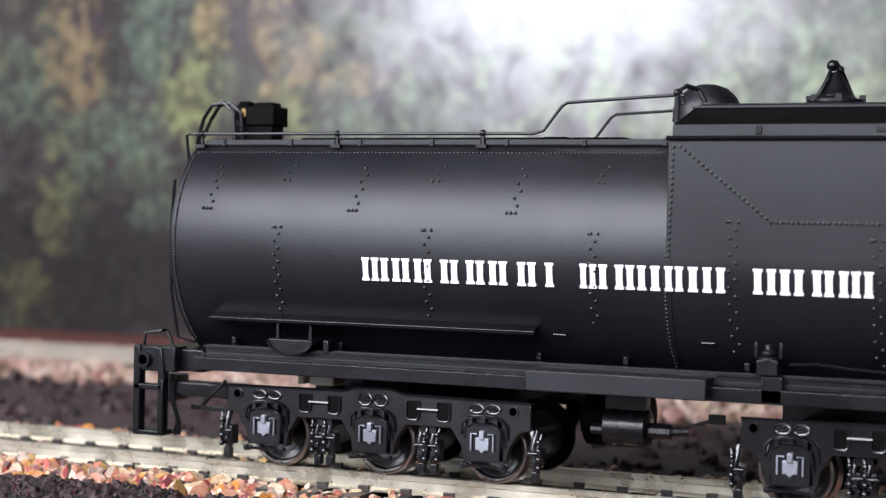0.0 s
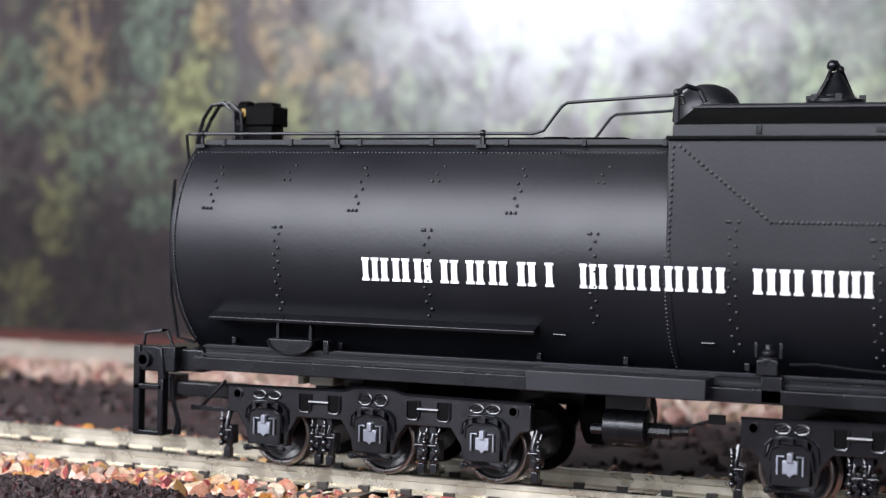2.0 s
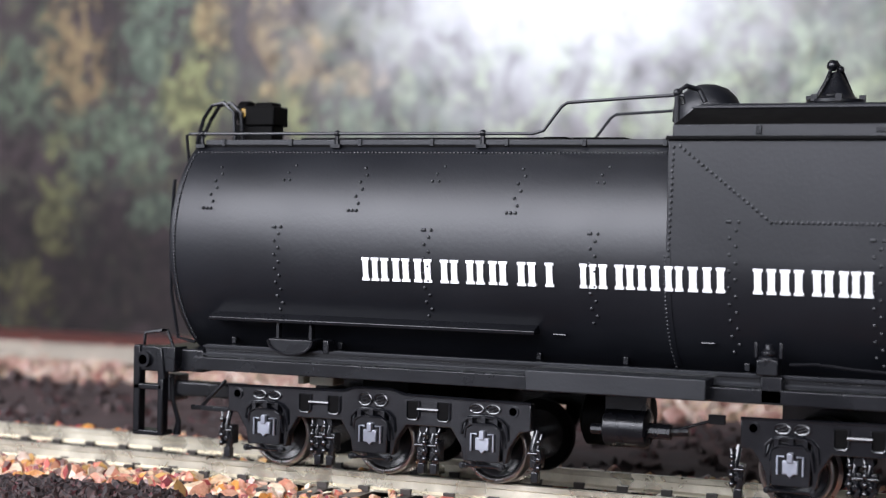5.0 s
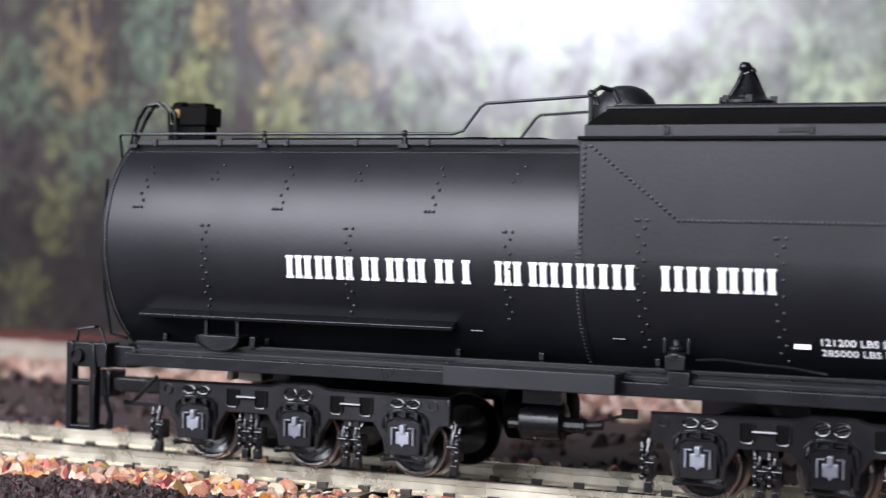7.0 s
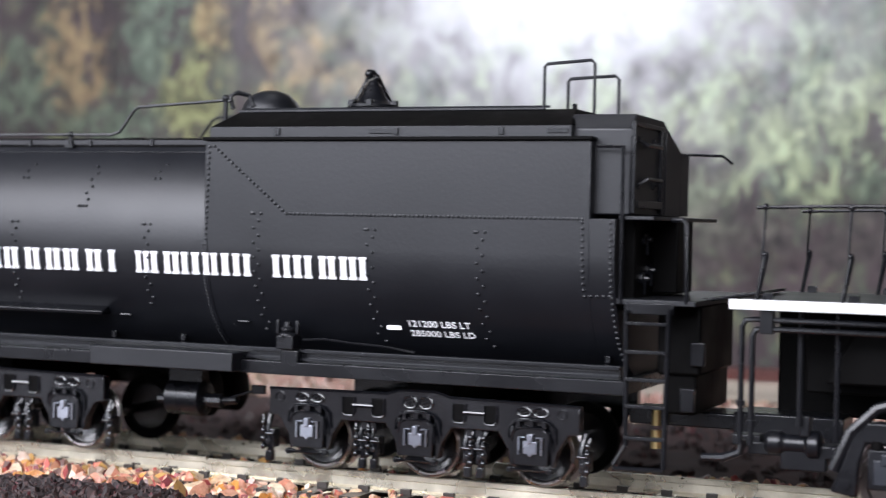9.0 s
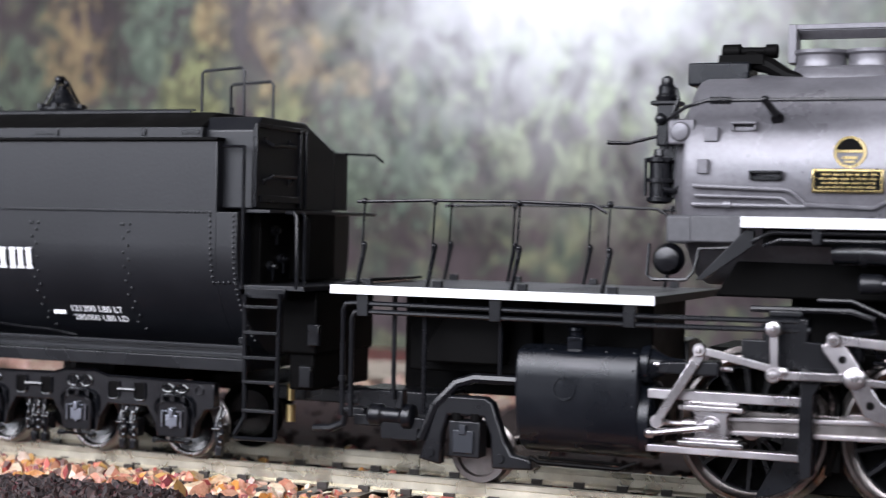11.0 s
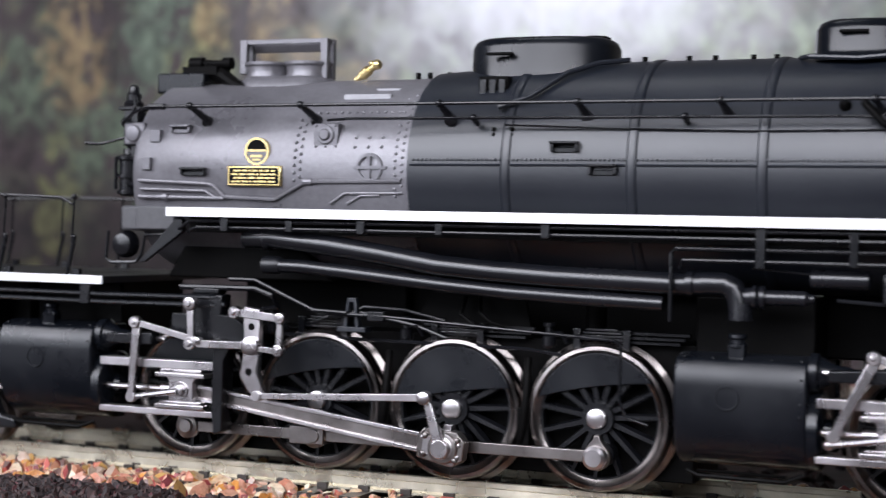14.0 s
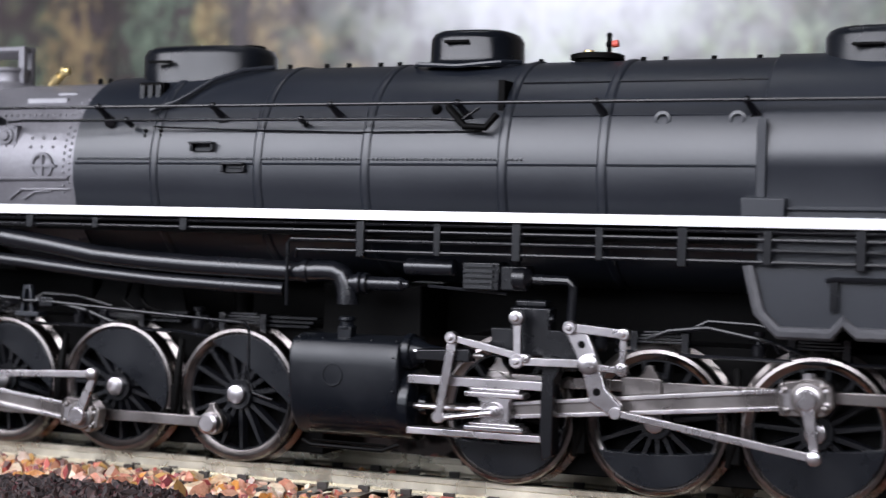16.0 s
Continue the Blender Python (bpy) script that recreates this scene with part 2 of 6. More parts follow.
def stones(name, places, material, label, category, sharp=11, crumble=0.05, crease=22):
    """Angular stones: a ball cut by a few random planes, each of its own shape."""
    base, faces = lump_form()
    rng = np.random.default_rng(len(places) + sharp)
    vs, fs = [], []
    for k, (x, y, z, r) in enumerate(places):
        p = base.copy()
        nrm = rng.normal(size=(sharp, 3))
        nrm /= np.linalg.norm(nrm, axis=1)[:, None]
        for d, lim in zip(nrm, rng.uniform(0.42, 0.84, sharp)):
            over = np.maximum(p @ d - lim, 0)
            p -= over[:, None] * d
        if crumble:
            p *= 1 + rng.uniform(-crumble, crumble, (len(p), 1))
        p *= r * rng.uniform(0.7, 1.35, 3)
        a = rng.uniform(0, math.tau)
        c, s = math.cos(a), math.sin(a)
        p = np.stack([p[:, 0] * c - p[:, 1] * s + x, p[:, 0] * s + p[:, 1] * c + y, p[:, 2] + z], 1)
        vs.append(p)
        fs.append(faces + k * len(base))
    me = bpy.data.meshes.new(name)
    me.from_pydata((np.concatenate(vs) * MM).tolist(), [], np.concatenate(fs).tolist())
    me.materials.append(material)
    me.shade_smooth()
    me.set_sharp_from_angle(angle=radians(crease))
    return tagged(new(name, me), label, category, kind="stuff")


FAR_STONE = stone_material("dusty_pale_ballast", [(0.0, (0.40, 0.27, 0.23)), (0.3, (0.50, 0.41, 0.35)), (0.55, (0.34, 0.19, 0.16)), (0.8, (0.46, 0.36, 0.26))])


def scatter(n, x0, x1, y0, y1, rmin, rmax, lift, seed, keep=None):
    rng = random.Random(seed)
    out = []
    while len(out) < n:
        x, y = rng.uniform(x0, x1), rng.uniform(y0, y1)
        if keep and not keep(x, y, rng):
            continue
        r = rng.uniform(rmin, rmax)
        out.append((x, y, height(x, y) + r * lift + rng.uniform(0, 0.5), r))
    return out


def between_rails(x, y, rng):
    return not (7.0 < abs(y) < 10.8)


def shoulder(x, y, rng):
    return not (y < -23 and x < -92)


stones("ballast", scatter(620, -215, 30, -24, -12.0, 0.9, 2.0, 0.35, 1, shoulder)
       + scatter(1700, -215, 0, -24, -10.6, 0.5, 1.1, 0.6, 11, shoulder)
       + scatter(420, -215, 20, -14.5, -10.6, 0.45, 0.95, 1.1, 12)
       + scatter(700, -230, 60, -7.0, 7.0, 0.6, 1.2, 0.1, 2)
       + scatter(1100, -260, 60, 11.5, 27, 0.8, 1.6, 0.3, 3), STONE, "loose pink, white and red granite ballast along the track", "ballast")
stones("far_ballast", scatter(2600, -420, 60, 98, 168, 1.2, 2.4, 0.4, 4), FAR_STONE, "pale pink ballast of the second track", "ballast", 7)
stones("soil_clods", scatter(3400, -172, -88, -44, -22.4, 0.22, 1.0, 0.35, 5) + scatter(800, -300, 40, 27, 98, 0.8, 2.0, -0.2, 6),
       CLOD, "crumbled dark brown soil beside the track", "soil", 6, 0.34, 18)


def rail_profile():
    return [(-1.05, -2.5), (1.05, -2.5), (1.05, -2.2), (0.28, -1.95), (0.24, -0.85), (0.46, -0.7), (0.46, -0.08), (0.38, 0), (-0.38, 0), (-0.46, -0.08),
            (-0.46, -0.7), (-0.24, -0.85), (-0.28, -1.95), (-1.05, -2.2)]


def rail(track, x0, x1, ya, yb, z=0.0):
    s = Shape()
    s.loft([[(x, y + p, q + z) for p, q in rail_profile()] for x, y in ((x0, ya), (x1, yb))])
    return part("rail", s, RAIL, track)


def track():
    tr = thing("railway_track", "nickel-silver rails on dark brown plastic ties in ballast", "railway track", kind="structure")
    rail(tr, -120.6, 420, -8.72, -8.72)
    rail(tr, -700, -121.3, -9.6, -7.6)
    rail(tr, -94.6, 420, 8.72, 8.72)
    rail(tr, -700, -95.2, 8.2, 9.7)
    tie = Shape().box(-1.3, 1.3, -15, 15, -4.6, -2.5).mesh("tie", TIE)
    plate = Shape()
    for y in (-8.72, 8.72):
        for side in (-1, 1):
            plate.box(-0.75, 0.75, y + side * 1.05 - 0.35, y + side * 1.05 + 0.35, -2.55, -1.75)
    plate = plate.mesh("rail_chair", TIE)
    x, k = -330.0, 0
    while x < 120:
        ob = new("tie", tie)
        ob.parent, ob.location = tr, (x * MM, 0, 0)
        pl = new("rail_chair", plate)
        pl.parent, pl.location = tr, (x * MM, 0, 0)
        x += 6.35
    return tr


track()


FAR_RAIL = surface("dull_far_rail", (0.20, 0.175, 0.14), (0.30, 0.26, 0.21), 0.6, grain=300, bump=0.1)


def second_track():
    tr = thing("second_railway_track", "out-of-focus nickel-silver rails of a second track", "railway track", kind="structure")
    for y in (128, 144.5):
        rail(tr, -700, 420, y, y, 1.0).data.materials[0] = FAR_RAIL
    return tr


second_track()
tagged(part("gravel_strip", Shape().prism([(172, -4), (212, -4), (208, -1.2), (176, -1.5)], -700, 420, "x"), stone_material("red_brick_gravel", [
    (0.0, (0.12, 0.040, 0.036)), (0.5, (0.15, 0.052, 0.046))])), "strip of dull red gravel before the backdrop", "gravel", kind="structure")


def backdrop_material():
    """A soft printed photograph of an autumn wood, with glare painted in as a misty clearing."""
    m, nt, b = nodes_of("printed_wood_photograph")
    geo = nt.nodes.new("ShaderNodeTexCoord")
    sep = nt.nodes.new("ShaderNodeSeparateXYZ")
    nt.links.new(geo.outputs["Object"], sep.inputs[0])

    def tex(scale, detail, rough, dist=0.0, off=0.0):
        mp = nt.nodes.new("ShaderNodeMapping")
        mp.inputs["Location"].default_value = (off, off * 0.7, off * 0.3)
        mp.inputs["Scale"].default_value = (1.0, 1.0, 0.8)
        nt.links.new(geo.outputs["Object"], mp.inputs[0])
        n = add(nt, "ShaderNodeTexNoise", Scale=scale, Detail=detail, Roughness=rough, Distortion=dist)
        nt.links.new(mp.outputs[0], n.inputs["Vector"])
        return n.outputs[0]

    def mixed(kind, fac, a, c):
        mx = nt.nodes.new("ShaderNodeMixRGB")
        mx.blend_type = kind
        for sock, v in ((mx.inputs[0], fac), (mx.inputs[1], a), (mx.inputs[2], c)):
            if isinstance(v, (int, float)):
                sock.default_value = v
            elif isinstance(v, tuple):
                sock.default_value = (*v, 1)
            else:
                nt.links.new(v, sock)
        return mx.outputs[0]

    def maths(op, a, c):
        mt = nt.nodes.new("ShaderNodeMath")
        mt.operation = op
        for sock, v in zip(mt.inputs, (a, c)):
            if isinstance(v, (int, float)):
                sock.default_value = v
            else:
                nt.links.new(v, sock)
        return mt.outputs[0]

    def spot(x, z, rx, rz, soft=1.0):
        """1 at (x, z), falling to 0 at the edge of an ellipse."""
        dx = maths("DIVIDE", maths("SUBTRACT", sep.outputs[0], x * MM), rx * MM)
        dz = maths("DIVIDE", maths("SUBTRACT", sep.outputs[2], z * MM), rz * MM)
        d = maths("SQRT", maths("ADD", maths("MULTIPLY", dx, dx), maths("MULTIPLY", dz, dz)), 0.0)
        mr = nt.nodes.new("ShaderNodeMapRange")
        mr.interpolation_type = "SMOOTHSTEP"
        nt.links.new(d, mr.inputs[0])
        mr.inputs[1].default_value, mr.inputs[2].default_value = 1.0, 0.0
        mr.inputs[3].default_value, mr.inputs[4].default_value = 0.0, soft
        return mr.outputs[0]

    trunks = ramp(nt, tex(60, 4, 0.6, 0.3), [(0.36, (0.026, 0.019, 0.020)), (0.64, (0.066, 0.050, 0.052))]).outputs[0]
    leaf = ramp(nt, tex(190, 4, 0.6, 0.4, 3.1), [(0.36, (0.036, 0.056, 0.042)), (0.50, (0.090, 0.120, 0.072)), (0.64, (0.19, 0.21, 0.11))]).outputs[0]
    mask = ramp(nt, tex(85, 5, 0.62, 0.8, 7.7), [(0.48, (0, 0, 0)), (0.60, (1, 1, 1))]).outputs[0]
    col = mixed("MIX", maths("MULTIPLY", mask, 0.7), trunks, leaf)
    ragged = maths("MULTIPLY", maths("SUBTRACT", tex(170, 5, 0.68, 0.7, 12.4), 0.5), 6.0)
    speck = ramp(nt, tex(270, 4, 0.66, 0.4, 30.0), [(0.36, (0.36, 0.34, 0.36)), (0.50, (0.95, 0.95, 0.95)), (0.64, (1.75, 1.75, 1.7))]).outputs[0]
    crowns = [
        ((0.026, 0.018, 0.019), [(-305, 92, 13, 40), (-310, 16, 100, 36), (-300, 24, 60, 26), (-340, 60, 9, 12), (-203, 44, 40, 16), (-105, 44, 34, 26), (-176, 78, 26, 18), (-256, 50, 20, 14)]),
        ((0.088, 0.122, 0.082), [(-337, 79, 20, 15), (-303, 60, 24, 14), (-222, 52, 24, 18), (-80, 62, 28, 26), (-318, 52, 12, 8)]),
        ((0.085, 0.118, 0.084), [(-287, 92, 14, 24), (-192, 58, 16, 24), (-72, 82, 18, 16), (-288, 36, 10, 6)]),
        ((0.160, 0.175, 0.078), [(-275, 74, 12, 16), (-326, 40, 8, 20), (-338, 9, 11, 11), (-242, 68, 9, 14), (-270, 90, 9, 10)]),
        ((0.200, 0.155, 0.080), [(-321, 90, 12, 19), (-314, 76, 8, 5), (-268, 96, 6, 9), (-247, 96, 7, 22), (-234, 84, 10, 11), (-215, 79, 10, 5)]),
        ((0.20, 0.245, 0.14), [(-84, 60, 13, 12), (-69, 66, 12, 14), (-99, 49, 8, 7), (-76, 46, 9, 7), (-108, 62, 9, 8)]),
        ((0.045, 0.038, 0.036), [(-108, 30, 12, 10), (-63, 32, 14, 9), (-92, 33, 10, 6), (-104, 54, 8, 6)])]
    for tint, spots in crowns:
        near = None
        for x, z, rx, rz in spots:
            one = spot(x, z, rx * 1.65, rz * 1.65)
            near = one if near is None else maths("MAXIMUM", near, one)
        edge = ramp(nt, maths("ADD", near, ragged), [(0.34, (0, 0, 0)), (0.66, (1, 1, 1))]).outputs[0]
        inner = ramp(nt, near, [(0.06, (0, 0, 0)), (0.34, (1, 1, 1))]).outputs[0]
        col = mixed("MIX", maths("MULTIPLY", maths("MULTIPLY", edge, inner), 0.9), col, mixed("MULTIPLY", 1.0, tint, speck))
    col = mixed("MULTIPLY", 1.0, col, (0.84, 0.80, 0.82))
    col = mixed("MULTIPLY", maths("MULTIPLY", spot(-325, 10, 135, 66), 0.95), col, (0.27, 0.23, 0.22))
    col = mixed("MULTIPLY", maths("MULTIPLY", spot(-335, 78, 70, 90), 0.8), col, (0.62, 0.60, 0.59))
    # lamp glare on the print, painted as pale mist, with pale sunlit leaves in it
    glare_fog = ramp(nt, tex(80, 5, 0.62, 0.6, 21.0), [(0.34, (0.26, 0.26, 0.26)), (0.60, (1, 1, 1))]).outputs[0]
    col = mixed("MIX", maths("MULTIPLY", maths("MULTIPLY", spot(-145, 100, 140, 72), glare_fog), 0.88), col, (0.45, 0.45, 0.46))
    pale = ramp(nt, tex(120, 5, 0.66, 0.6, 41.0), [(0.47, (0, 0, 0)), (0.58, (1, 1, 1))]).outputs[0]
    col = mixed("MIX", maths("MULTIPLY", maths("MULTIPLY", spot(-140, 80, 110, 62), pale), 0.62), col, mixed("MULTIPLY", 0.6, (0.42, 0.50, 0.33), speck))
    col = mixed("MIX", maths("MULTIPLY", maths("MULTIPLY", spot(-150, 112, 92, 58), glare_fog), 0.85), col, (0.68, 0.70, 0.73))
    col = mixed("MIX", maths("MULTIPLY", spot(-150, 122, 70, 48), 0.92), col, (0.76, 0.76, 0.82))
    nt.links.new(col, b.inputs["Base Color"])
    b.inputs["Roughness"].default_value = 0.55
    b.inputs["Specular IOR Level"].default_value = 0.2
    return m


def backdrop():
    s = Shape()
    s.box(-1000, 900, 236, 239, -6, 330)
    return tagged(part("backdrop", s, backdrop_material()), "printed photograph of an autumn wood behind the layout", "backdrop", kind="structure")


backdrop()


def room():
    for name, dims in (("wall_front", (-1500, 1500, -1560, -1500, -800, 1600)), ("wall_left", (-1560, -1500, -1560, 900, -800, 1600)),
                       ("wall_right", (1500, 1560, -1560, 900, -800, 1600)), ("wall_back", (-1500, 1500, 840, 900, -800, 1600)),
                       ("ceiling", (-1560, 1560, -1560, 900, 1600, 1660)), ("floor", (-1560, 1560, -1560, 900, -860, -800))):
        tagged(part(name, Shape().box(*dims), PLASTER), "plain painted " + name.split("_")[0] + " of the room", name.split("_")[0], kind="structure")


room()


# ---- the tender ----
R_TANK, Z_TANK = 17.5, 31.0
TENDER = thing("steam_tender", "black cylindrical steam locomotive tender with white lettering and rivets", "tender")


def tank_y(z):
    """The near side of the tank or bunker at that height."""
    return -math.sqrt(max(R_TANK ** 2 - (z - Z_TANK) ** 2, 0.0))


def tank():
    a0 = math.degrees(math.asin((45.0 - Z_TANK) / R_TANK))
    ring = arc(0, Z_TANK, R_TANK, 180 - a0, 360 + a0, 60)
    s = Shape()
    xs = [(-122.4, 0.955), (-122.2, 0.985), (-121.6, 1.0), (-51.0, 1.0)]
    s.loft([[(x, y * k, Z_TANK + (z - Z_TANK) * k) for y, z in ring] for x, k in xs])
    body = part("tank", s, BLACK, TENDER, smooth=25)
    r = Shape()
    for k in range(128):
        x = -121.0 + k * 0.545
        r.rivets([(x, tank_y(43.9), 43.9)], 0.2)
    for k in range(58):
        z = 17.5 + 26.0 * k / 57
        r.rivets([(-121.3, tank_y(z), z)], 0.22)
    part("edge_rivets", r, BLACK, body)
    seams = Shape()
    for x in (-116.6, -105.3, -94.3, -83.2, -71.8, -60.6):
        odd = x in (-105.3, -83.2, -60.6)
        zs = [33.6 - 0.94 * k for k in range(13)] if odd else [36.0 + 0.95 * k for k in range(7)]
        for k, z in enumerate(zs):
            seams.rivets([(x + (0.32 if k % 2 else -0.32) + (z - 33) * (0.10 if not odd else 0.0), tank_y(z), z)], 0.27)
        top = zs[0]
        seams.rivets([(x + dx, tank_y(top), top) for dx in (-0.6, 0.6)], 0.27)
        if odd:
            seams.rivets([(x + dx, tank_y(40.0 + dz), 40.0 + dz) for dx, dz in ((-0.3, 0), (0.6, 0), (0.1, 1.0), (0.9, 2.0))], 0.25)
    part("seam_rivets", seams, BLACK, body)
    deck = Shape()
    deck.box(-121.5, -51.2, -10.9, 10.9, 44.6, 45.1)
    part("deck", deck, MATT, TENDER, bevel=0.08)
    for y0 in (-10.9, 10.4):
        part("deck_curb", Shape().box(-120.5, -51.2, y0, y0 + 0.5, 45.0, 45.75), BLACK, TENDER, bevel=0.08)
    for k in range(7):
        x = -117.5 + k * 10.7
        br = Shape().box(x - 0.25, x + 0.25, -11.15, -10.3, 44.9, 45.8)
        part("deck_bracket", br, CAST, TENDER)


def bunker():
    def section(x, top=45.3, w=R_TANK):
        lower = arc(0, Z_TANK, R_TANK, 180, 360, 36)
        return [(x, -w, top)] + [(x, y * w / R_TANK, z) for y, z in lower] + [(x, w, top)]
    s = Shape()
    s.loft([section(-51.2), section(4.4)])
    body = part("bunker", s, BLACK, TENDER, smooth=25, bevel=0.15)
    low = Shape()
    low.loft([section(4.3, 35.5), section(7.7, 35.5)])
    part("front_apron", low, BLACK, TENDER, smooth=25, bevel=0.12)
    lip = Shape()
    lip.box(-51.4, 4.6, -18.0, 18.0, 45.25, 45.75)
    part("lip", lip, MATT, TENDER, bevel=0.12)
    co = Shape()
    co.box(-50.8, 1.6, -17.0, 17.0, 45.7, 47.2)
    part("coaming", co, BLACK, TENDER, bevel=0.1)
    clips = Shape()
    for x in (-40.2, -22.6, -7.8):
        clips.box(x - 0.35, x + 0.35, -17.25, -16.9, 46.0, 47.0)
    for x0, x1 in ((-26.5, -22.8), (-1.6, 1.2)):
        clips.box(x0, x1, -17.15, -16.9, 46.2, 46.8)
    part("clip_row", clips, CAST, TENDER, bevel=0.05)
    rf = Shape()
    lowr = [(-50.8, -16.9, 47.2), (1.6, -16.9, 47.2), (1.6, 16.9, 47.2), (-50.8, 16.9, 47.2)]
    high = [(-49.8, -10.5, 49.7), (0.2, -10.5, 49.7), (0.2, 10.5, 49.7), (-49.8, 10.5, 49.7)]
    rf.loft([lowr, high])
    part("roof", rf, MATT, TENDER, bevel=0.2)
    edge = Shape()
    edge.box(-50.0, -4.2, -10.8, -10.2, 49.6, 49.95).box(-50.0, -4.2, 10.2, 10.8, 49.6, 49.95)
    part("roof_edge", edge, BLACK, TENDER, bevel=0.08)
    rv = Shape()
    def line(x0, z0, x1, z1, step):
        n = max(2, int(math.hypot(x1 - x0, z1 - z0) / step))
        return [(x0 + (x1 - x0) * k / n, z0 + (z1 - z0) * k / n) for k in range(n + 1)]
    pts = line(-49.7, 44.5, -38.4, 35.4, 0.72) + line(-38.4, 35.4, 3.4, 35.4, 0.62)
    pts += line(3.4, 35.0, 3.6, 25.7, 0.72) + line(3.6, 25.7, 7.0, 25.8, 0.75) + line(7.1, 35.0, 7.3, 17.5, 0.72)
    pts += line(-50.5, 44.4, -50.9, 31, 0.72)
    rv.rivets([(x, -R_TANK if z > Z_TANK else tank_y(z), z) for x, z in pts], 0.26)
    for x in (-43.0, -25.9, -10.3):
        top = 35.4 if x < -40 else 33.5
        for k in range(17):
            z = top - 1.0 * k
            if z > 17.6:
                rv.rivets([(x + (0.4 if k % 2 else -0.4), -R_TANK if z > Z_TANK else tank_y(z), z)], 0.26)
        rv.rivets([(x + dx, -R_TANK, top) for dx in (-0.7, 0.7)], 0.26)
    for k in range(30):
        z = 31 - 0.5 * k
        rv.rivets([(-51.3, tank_y(z), z)], 0.23)
    part("rivets", rv, BLACK, body)
    wrap = Shape()
    wrap.loft([[(x, y, z) for y, z in arc(0, Z_TANK, R_TANK + 0.12, 178, 232, 16)] + [(x, y, z) for y, z in reversed(arc(0, Z_TANK, R_TANK - 0.5, 178, 232, 16))]
               for x in (-52.4, -50.6)])
    part("joint_strip", wrap, BLACK, TENDER)


tank()
bunker()


def frame_and_trucks():
    s = Shape()
    s.box(-118.5, 9.0, -16.6, 16.6, 13.5, 15.3)
    part("sill", s, CAST, TENDER, bevel=0.12)
    st = Shape()
    for z in (15.5, 16.6):
        st.box(-117.5, 8.0, -15.6, -14.6, z, z + 0.28)
    st.box(-117.5, 8.0, -14.9, -13.5, 15.3, 17.0)
    st.rivets([(-116.8 + 0.8 * k, -14.9, 16.2) for k in range(155)], 0.17)
    part("sill_angle", st, PIPE, TENDER)
    bx = Shape().box(-68.6, -45.5, -19.0, -14.0, 13.7, 16.3)
    part("side_box", bx, BLACK, TENDER, bevel=0.15)
    wb = Shape().prism([(-14.0, 20.6), (-16.4, 20.5), (-16.5, 21.0), (-14.0, 22.0)], -116.2, -68.4, "x")
    part("running_bar", wb, CAST, TENDER, bevel=0.1)


frame_and_trucks()
WHEELS = []     # (object, base pose, radius, starting angle)


def tender_wheelset(truck, x):
    """Two wheels on one axle, turning together."""
    tread = [(7.3, 3.6), (7.3, 5.1), (8.0, 5.25), (8.3, 4.72), (9.8, 4.64), (10.15, 4.45), (10.25, 4.2), (10.1, 3.95), (9.6, 3.75)]
    near = Shape().turned((x, 0, 4.7), "y", [(-h, r) for h, r in tread], 40, True)
    ob = part("wheelset", near, DULL, truck, "dark steel wheels on an axle", origin=(x, 0, 4.7))
    plate = [(7.6, 0.8), (7.6, 3.9), (9.5, 3.85), (9.2, 3.2), (8.9, 2.6), (8.9, 1.6), (10.2, 1.2), (10.2, 0.8)]
    web = Shape().turned((0, 0, 0), "y", [(-h, r) for h, r in plate], 32).turned((0, 0, 0), "y", plate, 32).rod((0, -10, 0), (0, 10, 0), 0.8)
    part("wheel_plate", web, TRUCK, ob, "black dished wheel plate")
    # far wheel in MATT: shade under the tender put into its colour
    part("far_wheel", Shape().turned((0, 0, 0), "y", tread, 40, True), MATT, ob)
    WHEELS.append((ob, (x, 0, 4.7), 4.7, 0.0))
    return ob


